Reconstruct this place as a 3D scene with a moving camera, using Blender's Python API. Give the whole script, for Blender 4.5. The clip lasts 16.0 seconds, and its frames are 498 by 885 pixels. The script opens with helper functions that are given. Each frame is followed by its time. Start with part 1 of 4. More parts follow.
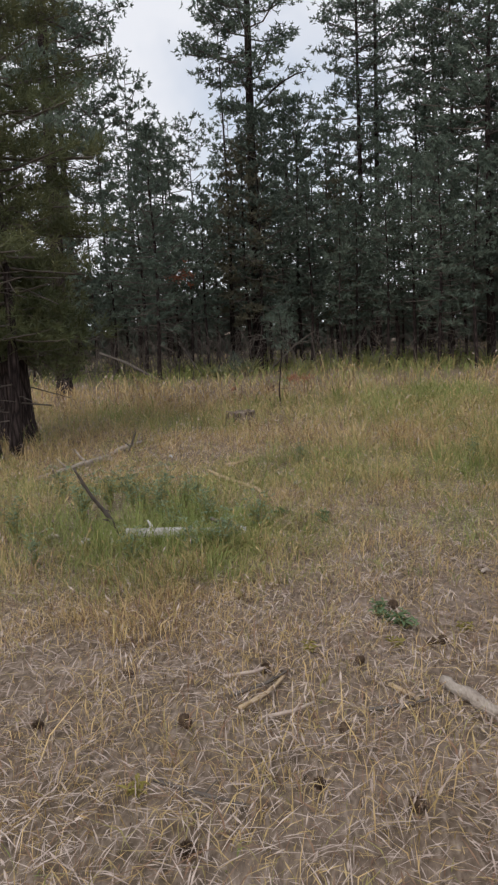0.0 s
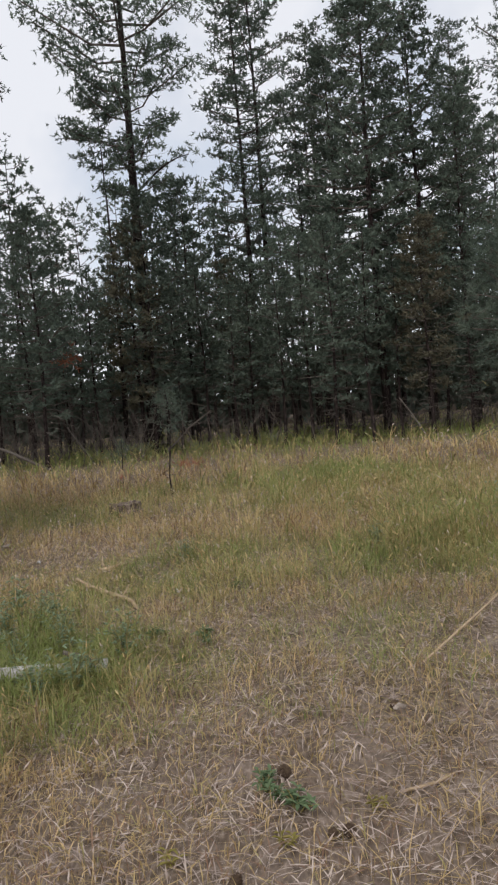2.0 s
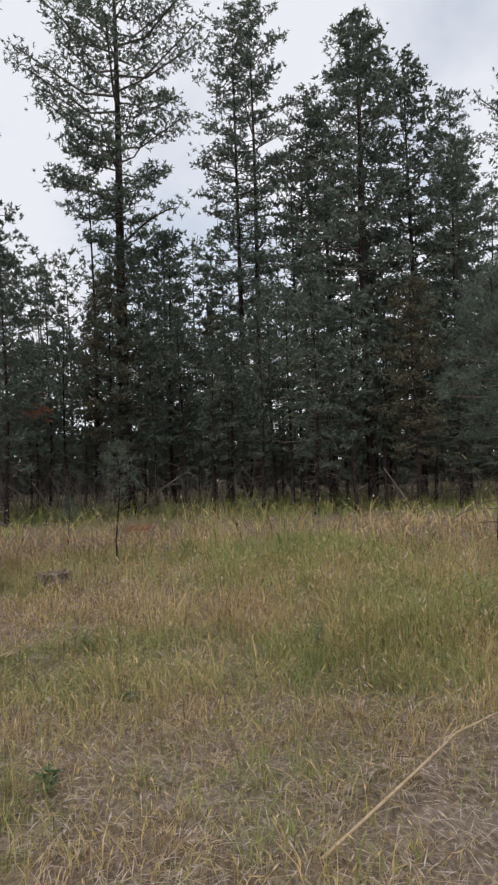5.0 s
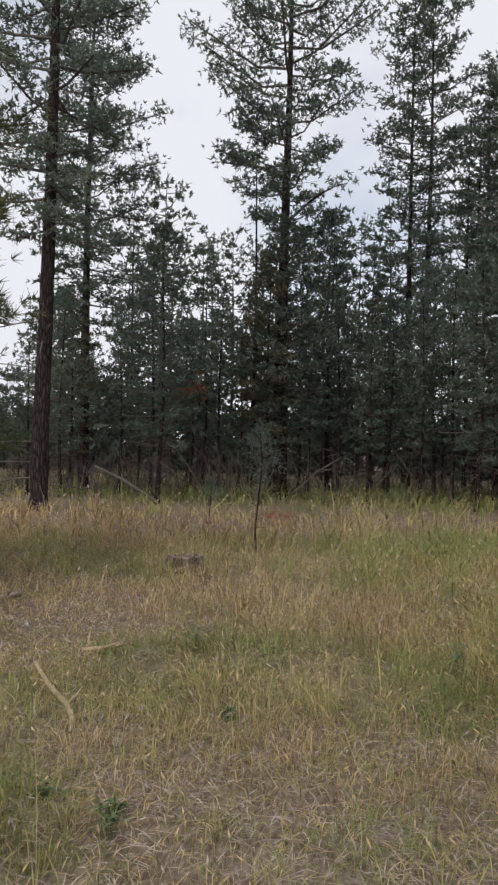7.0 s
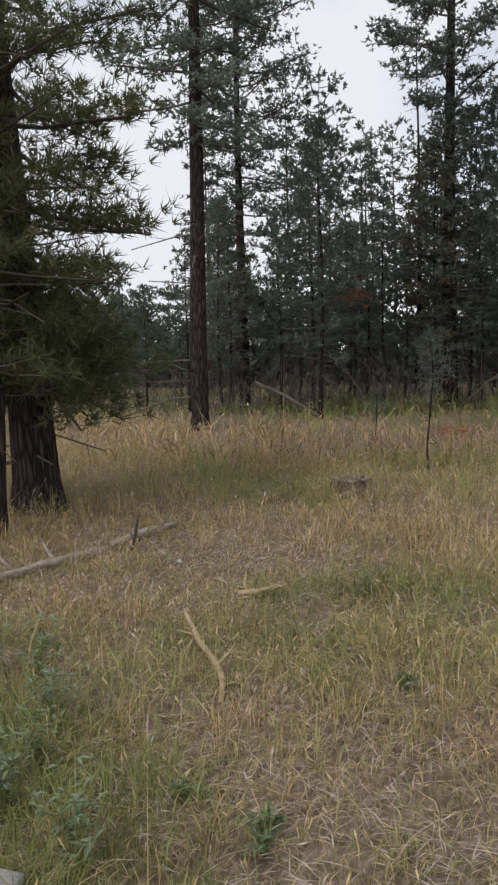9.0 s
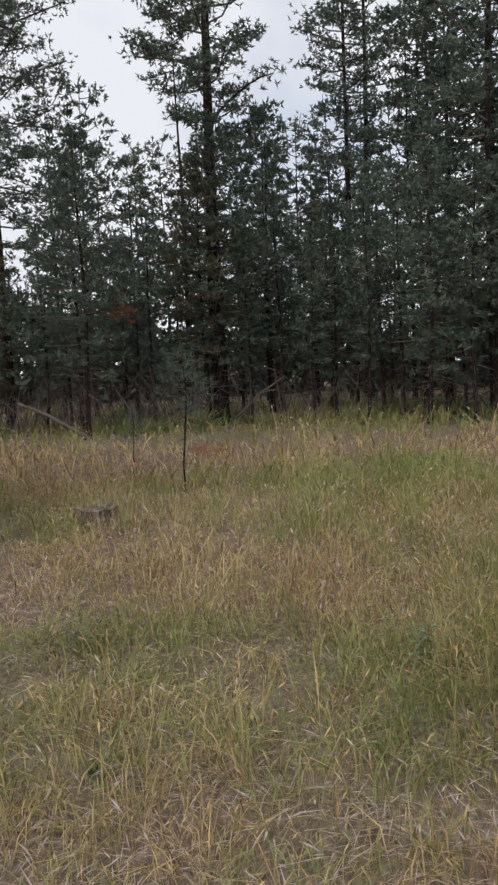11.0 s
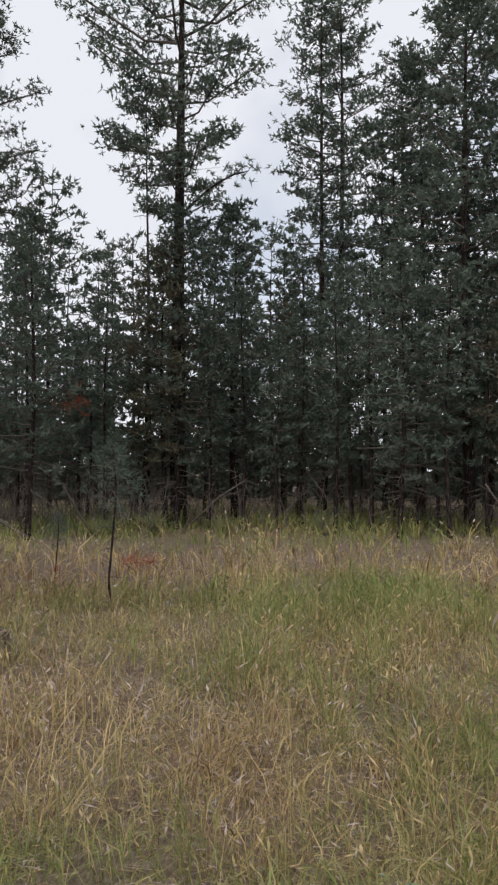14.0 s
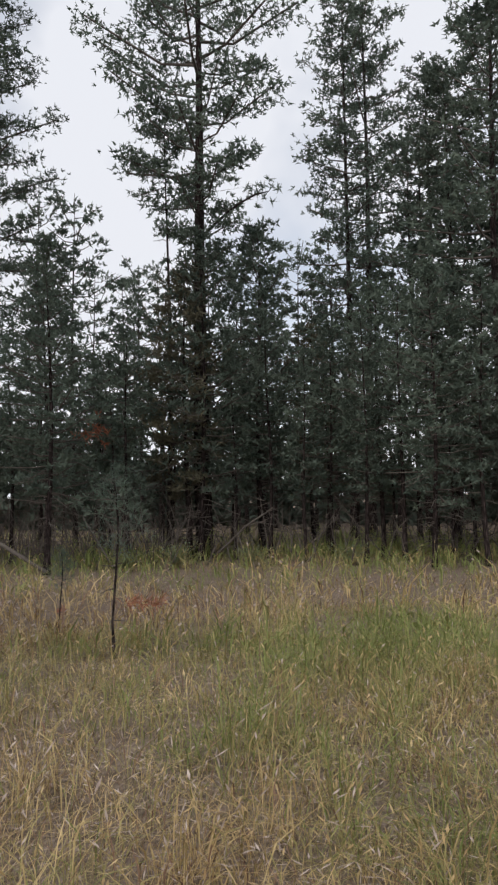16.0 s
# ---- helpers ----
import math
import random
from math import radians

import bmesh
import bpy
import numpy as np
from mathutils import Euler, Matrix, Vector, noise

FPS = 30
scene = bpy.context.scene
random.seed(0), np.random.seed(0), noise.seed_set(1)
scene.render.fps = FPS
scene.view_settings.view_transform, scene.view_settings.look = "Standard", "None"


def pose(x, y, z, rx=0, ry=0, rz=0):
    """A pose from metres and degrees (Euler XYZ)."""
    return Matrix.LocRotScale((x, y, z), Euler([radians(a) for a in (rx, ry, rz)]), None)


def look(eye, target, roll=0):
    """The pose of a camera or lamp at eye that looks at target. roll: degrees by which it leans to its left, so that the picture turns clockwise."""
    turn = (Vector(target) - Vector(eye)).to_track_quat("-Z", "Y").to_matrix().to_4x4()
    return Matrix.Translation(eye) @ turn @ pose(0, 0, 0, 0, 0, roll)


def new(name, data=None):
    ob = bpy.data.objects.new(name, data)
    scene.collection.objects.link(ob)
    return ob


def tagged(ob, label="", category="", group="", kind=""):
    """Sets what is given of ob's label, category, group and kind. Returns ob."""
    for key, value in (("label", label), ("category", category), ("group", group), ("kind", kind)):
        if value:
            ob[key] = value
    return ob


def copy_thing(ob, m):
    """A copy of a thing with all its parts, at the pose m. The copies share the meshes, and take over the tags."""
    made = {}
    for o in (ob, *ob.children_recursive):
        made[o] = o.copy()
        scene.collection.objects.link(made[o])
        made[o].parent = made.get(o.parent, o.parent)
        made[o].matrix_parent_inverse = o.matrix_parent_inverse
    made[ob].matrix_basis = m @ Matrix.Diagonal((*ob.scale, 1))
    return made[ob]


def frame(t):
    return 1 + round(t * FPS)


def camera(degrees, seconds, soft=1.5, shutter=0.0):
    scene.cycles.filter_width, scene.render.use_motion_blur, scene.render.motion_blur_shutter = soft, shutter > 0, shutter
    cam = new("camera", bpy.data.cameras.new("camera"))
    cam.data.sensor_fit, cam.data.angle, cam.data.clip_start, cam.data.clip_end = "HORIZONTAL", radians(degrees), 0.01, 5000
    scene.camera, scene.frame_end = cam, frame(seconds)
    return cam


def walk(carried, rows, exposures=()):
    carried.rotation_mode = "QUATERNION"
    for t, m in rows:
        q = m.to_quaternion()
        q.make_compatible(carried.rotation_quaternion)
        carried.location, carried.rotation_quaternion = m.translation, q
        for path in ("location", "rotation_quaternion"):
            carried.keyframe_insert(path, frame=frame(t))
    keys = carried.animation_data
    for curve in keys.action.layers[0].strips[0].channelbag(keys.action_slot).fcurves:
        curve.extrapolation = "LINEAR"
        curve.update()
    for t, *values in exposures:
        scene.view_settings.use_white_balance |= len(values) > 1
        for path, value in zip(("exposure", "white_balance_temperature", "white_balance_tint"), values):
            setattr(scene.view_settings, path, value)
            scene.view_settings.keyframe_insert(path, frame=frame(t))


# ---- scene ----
cam = camera(33.24, 16.0, soft=2.4)
PATH = [
    (0.0, (0.134, 0.066, 1.591), (-0.0813, 2.0349, 1.3140), -2.55),
    (0.5, (0.077, 0.314, 1.605), (0.0153, 2.3016, 1.3950), -1.47),
    (1.0, (0.062, 0.603, 1.603), (0.0158, 2.5966, 1.4451), -3.01),
    (1.5, (0.196, 0.895, 1.594), (0.0609, 2.8881, 1.4994), -5.50),
    (2.0, (0.332, 1.116, 1.603), (0.3518, 3.1135, 1.5000), -4.68),
    (2.5, (0.425, 1.310, 1.598), (0.6175, 3.2986, 1.5097), -1.69),
    (3.0, (0.505, 1.530, 1.654), (0.6885, 3.5211, 1.6012), -1.52),
    (5.5, (1.102, 2.726, 1.575), (0.9973, 4.7229, 1.6279), -2.18),
    (6.0, (1.200, 2.920, 1.616), (0.8469, 4.8884, 1.6318), -0.19),
    (6.5, (1.212, 3.025, 1.620), (0.8117, 4.9839, 1.6470), -0.36),
    (7.0, (1.148, 3.286, 1.613), (0.7964, 5.2544, 1.6223), 1.40),
    (7.5, (1.073, 3.495, 1.619), (0.6350, 5.4465, 1.5918), 0.08),
    (8.0, (1.003, 3.734, 1.612), (0.3320, 5.6165, 1.5221), -0.28),
    (8.5, (0.982, 3.984, 1.615), (0.1512, 5.7973, 1.4652), -0.65),
    (9.0, (0.936, 4.192, 1.622), (0.2102, 6.0447, 1.4205), -1.26),
    (9.5, (0.842, 4.458, 1.622), (0.3800, 6.3988, 1.4782), -3.49),
    (10.0, (0.940, 4.598, 1.632), (0.6721, 6.5719, 1.4512), -3.24),
    (12.5, (1.532, 5.709, 1.626), (1.2820, 7.6895, 1.5016), -1.66),
    (13.0, (1.535, 5.956, 1.614), (1.1549, 7.9171, 1.7070), -0.56),
    (13.5, (1.463, 6.297, 1.589), (1.0897, 8.2621, 1.5615), 0.36),
    (14.0, (1.412, 6.558, 1.600), (1.2409, 8.5498, 1.6649), 0.13),
    (14.5, (1.493, 6.759, 1.612), (1.2913, 8.7486, 1.6480), -0.10),
    (15.0, (1.649, 6.873, 1.658), (1.3306, 8.8471, 1.7110), 0.01),
    (15.5, (1.645, 7.094, 1.645), (1.2557, 9.0557, 1.6692), -1.65),
    (16.0, (1.587, 7.336, 1.658), (1.3327, 9.3154, 1.7846), -0.99),
]
walk(cam, [(t, look(eye, target, roll)) for t, eye, target, roll in PATH])

# ---- world and light: a bright overcast sky with a few thin blue gaps ----
world = bpy.data.worlds.new("overcast")
scene.world = world
world.use_nodes = True
wn, wl = world.node_tree.nodes, world.node_tree.links
bg = wn["Background"]
sky = wn.new("ShaderNodeTexSky")
sky.sky_type, sky.sun_disc = "NISHITA", False
sky.sun_elevation, sky.sun_rotation = radians(46), radians(200)
sky_gain = wn.new("ShaderNodeVectorMath")
sky_gain.operation = "SCALE"
sky_gain.inputs["Scale"].default_value = 0.12
cover = wn.new("ShaderNodeTexNoise")
cover.inputs["Scale"].default_value, cover.inputs["Detail"].default_value = 3.0, 5.0
cramp = wn.new("ShaderNodeMapRange")
cramp.inputs["From Min"].default_value, cramp.inputs["From Max"].default_value = 0.36, 0.52
cramp.inputs["To Min"].default_value, cramp.inputs["To Max"].default_value = 0.55, 1.0
cmix = wn.new("ShaderNodeMix")
cmix.data_type = "RGBA"
cmix.inputs["B"].default_value = (0.83, 0.85, 0.91, 1)
wl.new(sky.outputs["Color"], sky_gain.inputs[0])
wl.new(cover.outputs["Fac"], cramp.inputs["Value"])
wl.new(cramp.outputs["Result"], cmix.inputs["Factor"])
wl.new(sky_gain.outputs["Vector"], cmix.inputs["A"])
wl.new(cmix.outputs["Result"], bg.inputs["Color"])
bg.inputs["Strength"].default_value = 1.0

sun = new("sun", bpy.data.lights.new("sun", "SUN"))
sun.data.energy, sun.data.angle, sun.data.color = 1.65, radians(30), (1.0, 0.96, 0.89)
sun.matrix_world = look((-7, -19, 21), (0, 0, 0))


# ---- materials ----
def material(name, build):
    m = bpy.data.materials.new(name)
    m.use_nodes = True
    n, l = m.node_tree.nodes, m.node_tree.links
    build(n, l, n["Principled BSDF"])
    return m


def noise_node(n, l, scale, detail=4.0, stretch=None, coord="Object"):
    tc = n.new("ShaderNodeTexCoord")
    tex = n.new("ShaderNodeTexNoise")
    tex.inputs["Scale"].default_value, tex.inputs["Detail"].default_value = scale, detail
    if stretch:
        mp = n.new("ShaderNodeMapping")
        mp.inputs["Scale"].default_value = stretch
        l.new(tc.outputs[coord], mp.inputs["Vector"])
        l.new(mp.outputs["Vector"], tex.inputs["Vector"])
    else:
        l.new(tc.outputs[coord], tex.inputs["Vector"])
    return tex.outputs["Fac"]


def ramp_node(n, l, fac, stops):
    r = n.new("ShaderNodeValToRGB")
    while len(r.color_ramp.elements) < len(stops):
        r.color_ramp.elements.new(0.5)
    for e, (p, c) in zip(r.color_ramp.elements, stops):
        e.position, e.color = p, (*c, 1)
    l.new(fac, r.inputs["Fac"])
    return r.outputs["Color"]


def mix_node(n, l, kind, fac, a, b):
    m = n.new("ShaderNodeMix")
    m.data_type, m.blend_type = "RGBA", kind
    if isinstance(fac, float):
        m.inputs["Factor"].default_value = fac
    else:
        l.new(fac, m.inputs["Factor"])
    l.new(a, m.inputs["A"])
    l.new(b, m.inputs["B"])
    return m.outputs["Result"]


def bump_node(n, l, height, strength, distance):
    b = n.new("ShaderNodeBump")
    b.inputs["Strength"].default_value, b.inputs["Distance"].default_value = strength, distance
    l.new(height, b.inputs["Height"])
    return b.outputs["Normal"]


def plain(name, stops, scale=3.0, fine=40.0, rough=0.85, bump=0.3, dist=0.01, stretch=None, random_share=0.0, spec=0.25, thin=0.0):
    """Two scales of noise through one colour ramp, with fine relief."""
    def build(n, l, p):
        big, small = noise_node(n, l, scale, 3.0, stretch), noise_node(n, l, fine, 4.0, stretch)
        a, b = ramp_node(n, l, big, stops), ramp_node(n, l, small, stops)
        col = mix_node(n, l, "MIX", 0.5, a, b)
        if random_share:
            info = n.new("ShaderNodeObjectInfo")
            hs = n.new("ShaderNodeHueSaturation")
            mr = n.new("ShaderNodeMapRange")
            mr.inputs["To Min"].default_value, mr.inputs["To Max"].default_value = 1 - random_share, 1 + random_share
            l.new(info.outputs["Random"], mr.inputs["Value"])
            l.new(mr.outputs["Result"], hs.inputs["Value"])
            l.new(col, hs.inputs["Color"])
            col = hs.outputs["Color"]
        l.new(col, p.inputs["Base Color"])
        p.inputs["Roughness"].default_value = rough
        p.inputs["Specular IOR Level"].default_value = spec
        if bump:
            l.new(bump_node(n, l, small, bump, dist), p.inputs["Normal"])
        if thin:
            through_leaf, both = n.new("ShaderNodeBsdfTranslucent"), n.new("ShaderNodeMixShader")
            l.new(col, through_leaf.inputs["Color"])
            both.inputs["Fac"].default_value = thin
            l.new(p.outputs["BSDF"], both.inputs[1])
            l.new(through_leaf.outputs["BSDF"], both.inputs[2])
            l.new(both.outputs["Shader"], n["Material Output"].inputs["Surface"])
    return material(name, build)


def ground_build(n, l, p):
    big, mid, small = noise_node(n, l, 0.35, 3.0), noise_node(n, l, 3.0, 5.0), noise_node(n, l, 45.0, 6.0, (1.0, 0.35, 1.0))
    a = ramp_node(n, l, mid, [(0.32, (0.07, 0.048, 0.038)), (0.5, (0.165, 0.12, 0.1)), (0.68, (0.31, 0.245, 0.22))])
    b = ramp_node(n, l, small, [(0.3, (0.045, 0.032, 0.024)), (0.52, (0.17, 0.125, 0.095)), (0.75, (0.42, 0.34, 0.28))])
    c = ramp_node(n, l, big, [(0.35, (0.17, 0.15, 0.085)), (0.65, (0.26, 0.2, 0.15))])
    col = mix_node(n, l, "MIX", 0.55, mix_node(n, l, "MIX", 0.45, a, c), b)
    l.new(col, p.inputs["Base Color"])
    p.inputs["Roughness"].default_value = 0.95
    p.inputs["Specular IOR Level"].default_value = 0.1
    l.new(bump_node(n, l, small, 0.8, 0.02), p.inputs["Normal"])


GROUND = material("soil_and_litter", ground_build)
STRAW = plain("dry_straw", [(0.3, (0.25, 0.165, 0.07)), (0.5, (0.44, 0.325, 0.15)), (0.7, (0.62, 0.49, 0.26))], 0.8, 25, 0.7, 0, thin=0.18)
TAN = plain("tan_seeded_grass", [(0.3, (0.36, 0.235, 0.11)), (0.5, (0.56, 0.40, 0.20)), (0.7, (0.72, 0.57, 0.33))], 0.9, 12, 0.7, 0, thin=0.18)
OLIVE = plain("olive_grass", [(0.3, (0.18, 0.155, 0.055)), (0.5, (0.34, 0.295, 0.12)), (0.7, (0.5, 0.43, 0.2))], 0.9, 15, 0.65, 0, thin=0.18)
GREEN = plain("green_grass", [(0.3, (0.115, 0.145, 0.042)), (0.5, (0.21, 0.245, 0.075)), (0.7, (0.32, 0.35, 0.125))], 0.9, 15, 0.6, 0, thin=0.18)
STEM = plain("brown_dead_stems", [(0.3, (0.12, 0.07, 0.045)), (0.5, (0.22, 0.13, 0.085)), (0.7, (0.33, 0.21, 0.14))], 0.9, 15, 0.8, 0)
PALE = plain("bleached_litter", [(0.3, (0.25, 0.185, 0.155)), (0.5, (0.43, 0.345, 0.295)), (0.7, (0.64, 0.54, 0.47))], 1.5, 20, 0.8, 0)
NEEDLE = plain("pine_needles", [(0.3, (0.06, 0.084, 0.066)), (0.5, (0.112, 0.145, 0.112)), (0.7, (0.175, 0.205, 0.155))], 0.7, 5, 0.6, 0, random_share=0.25, spec=0.3, thin=0.3)
NEEDLE_NEAR = plain("olive_pine_needles", [(0.3, (0.055, 0.075, 0.034)), (0.5, (0.105, 0.118, 0.052)), (0.7, (0.18, 0.165, 0.075))], 0.9, 5, 0.55, 0, spec=0.3, thin=0.3)
NEEDLE_BROWN = plain("browned_pine_needles", [(0.3, (0.06, 0.056, 0.042)), (0.5, (0.115, 0.106, 0.07)), (0.7, (0.18, 0.16, 0.105))], 1.0, 5, 0.6, 0, random_share=0.2, spec=0.25, thin=0.3)
NEEDLE_DEAD = plain("rust_dead_needles", [(0.3, (0.22, 0.075, 0.045)), (0.5, (0.33, 0.13, 0.075)), (0.7, (0.42, 0.19, 0.12))], 2, 12, 0.7, 0)
TWIG = plain("dead_twig_bark", [(0.3, (0.07, 0.056, 0.046)), (0.5, (0.11, 0.092, 0.08)), (0.7, (0.16, 0.14, 0.12))], 2, 20, 0.9, 0.4, 0.01)
WEED = plain("weed_leaf", [(0.3, (0.08, 0.13, 0.065)), (0.5, (0.14, 0.20, 0.10)), (0.7, (0.21, 0.27, 0.15))], 4, 30, 0.6, 0, thin=0.3)
YELLOW = plain("yellowed_leaf", [(0.3, (0.22, 0.19, 0.05)), (0.7, (0.36, 0.31, 0.09))], 4, 30, 0.6, 0, thin=0.3)
SAGE = plain("grey_green_shrub_leaf", [(0.3, (0.13, 0.18, 0.105)), (0.5, (0.21, 0.27, 0.165)), (0.7, (0.31, 0.37, 0.245))], 3, 20, 0.7, 0, thin=0.3)
GREYWOOD = plain("weathered_grey_wood", [(0.3, (0.22, 0.20, 0.185)), (0.5, (0.40, 0.385, 0.37)), (0.7, (0.58, 0.565, 0.55))], 3, 18, 0.85, 0.6, 0.006, (1, 9, 9))
TANWOOD = plain("bare_dry_wood", [(0.3, (0.22, 0.15, 0.09)), (0.5, (0.42, 0.31, 0.2)), (0.7, (0.55, 0.44, 0.3))], 3, 22, 0.85, 0.5, 0.005, (1, 6, 6))
GREYTAN = plain("greyed_dry_wood", [(0.3, (0.16, 0.125, 0.10)), (0.5, (0.30, 0.25, 0.21)), (0.7, (0.44, 0.39, 0.34))], 3, 22, 0.9, 0.6, 0.006, (6, 1, 6))
ROTTEN = plain("rotten_stump_wood", [(0.35, (0.035, 0.025, 0.02)), (0.5, (0.12, 0.088, 0.07)), (0.65, (0.34, 0.27, 0.22))], 12, 45, 0.95, 0.8, 0.012, (1, 1, 0.3))
CONE = plain("pine_cone_scale", [(0.3, (0.05, 0.032, 0.022)), (0.5, (0.09, 0.06, 0.04)), (0.7, (0.15, 0.105, 0.07))], 20, 90, 0.8, 0.3, 0.003)
# distance haze is mixed into this flat needle colour
HAZE = plain("hazed_far_needles", [(0.3, (0.06, 0.075, 0.06)), (0.5, (0.085, 0.105, 0.082)), (0.7, (0.115, 0.135, 0.105))], 0.5, 4, 0.8, 0)


def bark_build(n, l, p):
    plates = n.new("ShaderNodeTexVoronoi")
    plates.feature = "DISTANCE_TO_EDGE"
    plates.inputs["Scale"].default_value = 15.0
    tc, mp = n.new("ShaderNodeTexCoord"), n.new("ShaderNodeMapping")
    mp.inputs["Scale"].default_value = (1.3, 1.3, 0.2)
    l.new(tc.outputs["Object"], mp.inputs["Vector"])
    l.new(mp.outputs["Vector"], plates.inputs["Vector"])
    grain = noise_node(n, l, 30.0, 5.0, (1, 1, 0.3))
    crack = ramp_node(n, l, plates.outputs["Distance"], [(0.0, (0.022, 0.017, 0.016)), (0.12, (0.05, 0.038, 0.036)), (0.4, (0.115, 0.088, 0.082))])
    worn = ramp_node(n, l, grain, [(0.3, (0.35, 0.33, 0.32)), (0.7, (1.0, 0.98, 0.98))])
    l.new(mix_node(n, l, "MULTIPLY", 0.8, crack, worn), p.inputs["Base Color"])
    p.inputs["Roughness"].default_value = 0.95
    p.inputs["Specular IOR Level"].default_value = 0.1
    l.new(bump_node(n, l, plates.outputs["Distance"], 1.0, 0.05), p.inputs["Normal"])


BARK = material("pine_bark", bark_build)


# ---- mesh helpers ----
def mesh_of(name, verts, faces, mats, index=None, smooth=False):
    me = bpy.data.meshes.new(name)
    v = np.asarray(verts, dtype=np.float64).reshape(-1, 3)
    if isinstance(faces, np.ndarray):
        k = faces.shape[1]
        me.vertices.add(len(v))
        me.vertices.foreach_set("co", v.ravel())
        me.loops.add(faces.size)
        me.loops.foreach_set("vertex_index", faces.ravel().astype(np.int32))
        me.polygons.add(len(faces))
        me.polygons.foreach_set("loop_start", np.arange(0, faces.size, k, dtype=np.int32))
    else:
        me.from_pydata([tuple(p) for p in v], [], faces)
    for m in mats:
        me.materials.append(m)
    if index is not None:
        me.polygons.foreach_set("material_index", np.asarray(index, dtype=np.int32))
    if smooth:
        me.polygons.foreach_set("use_smooth", [True] * len(me.polygons))
    me.update(calc_edges=True)
    return me


class Tubes:
    """Collects tapered tubes along lines of points into one mesh."""
    def __init__(self):
        self.v, self.f = [], []

    def add(self, pts, radii, sides=5, rough=0.0, rng=None, cap=True):
        pts = [Vector(p) for p in pts]
        base = len(self.v)
        for i, p in enumerate(pts):
            d = (pts[min(i + 1, len(pts) - 1)] - pts[max(i - 1, 0)]).normalized()
            ref = Vector((0, 0, 1)) if abs(d.z) < 0.8 else Vector((1, 0, 0))
            u = d.cross(ref).normalized()
            w = d.cross(u)
            for s in range(sides):
                a = 2 * math.pi * s / sides
                r = radii[i] * (1 + (rng.uniform(-rough, rough) if rng and rough else 0))
                self.v.append(p + u * (r * math.cos(a)) + w * (r * math.sin(a)))
        for i in range(len(pts) - 1):
            for s in range(sides):
                a, b = base + i * sides + s, base + i * sides + (s + 1) % sides
                self.f.append((a, b, b + sides, a + sides))
        if cap and sides > 2:
            self.f.append(tuple(base + s for s in reversed(range(sides))))
            self.f.append(tuple(base + (len(pts) - 1) * sides + s for s in range(sides)))

    def mesh(self, name, mats, smooth=True):
        return mesh_of(name, self.v, self.f, mats, smooth=smooth)


def needle_fans(centres, ways, n, length, width, spread, rng, slim=False):
    """Tufts of slim needles: a triangle each, fanned about the twig's way."""
    c, w = np.repeat(np.asarray(centres), n, 0), np.repeat(np.asarray(ways), n, 0)
    k = len(c)
    d = w + spread * rng.normal(size=(k, 3))
    d /= np.linalg.norm(d, axis=1, keepdims=True) + 1e-9
    side = np.cross(d, rng.normal(size=(k, 3)))
    side /= np.linalg.norm(side, axis=1, keepdims=True) + 1e-9
    ln = length * rng.uniform(0.45, 1.1, (k, 1))
    base = c + d * 0.02
    side = side * width / 2
    if not slim:
        v = np.stack([base - side * 1.2, base + side * 1.2, base + d * ln], 1).reshape(-1, 3)
        return v, np.arange(3 * k).reshape(-1, 3)
    v = np.stack([base + d * ln * 0.35 - side, base + d * ln * 0.35 + side, base + d * ln, base], 1).reshape(-1, 3)
    i = np.arange(k)[:, None] * 4
    f = np.concatenate([i + [0, 1, 2], i + [1, 0, 3]], 1).reshape(-1, 3)
    return v, f


def part(parent, name, me, kind="", label=""):
    ob = new(name, me)
    ob.parent = parent
    return tagged(ob, label=label, kind=kind)


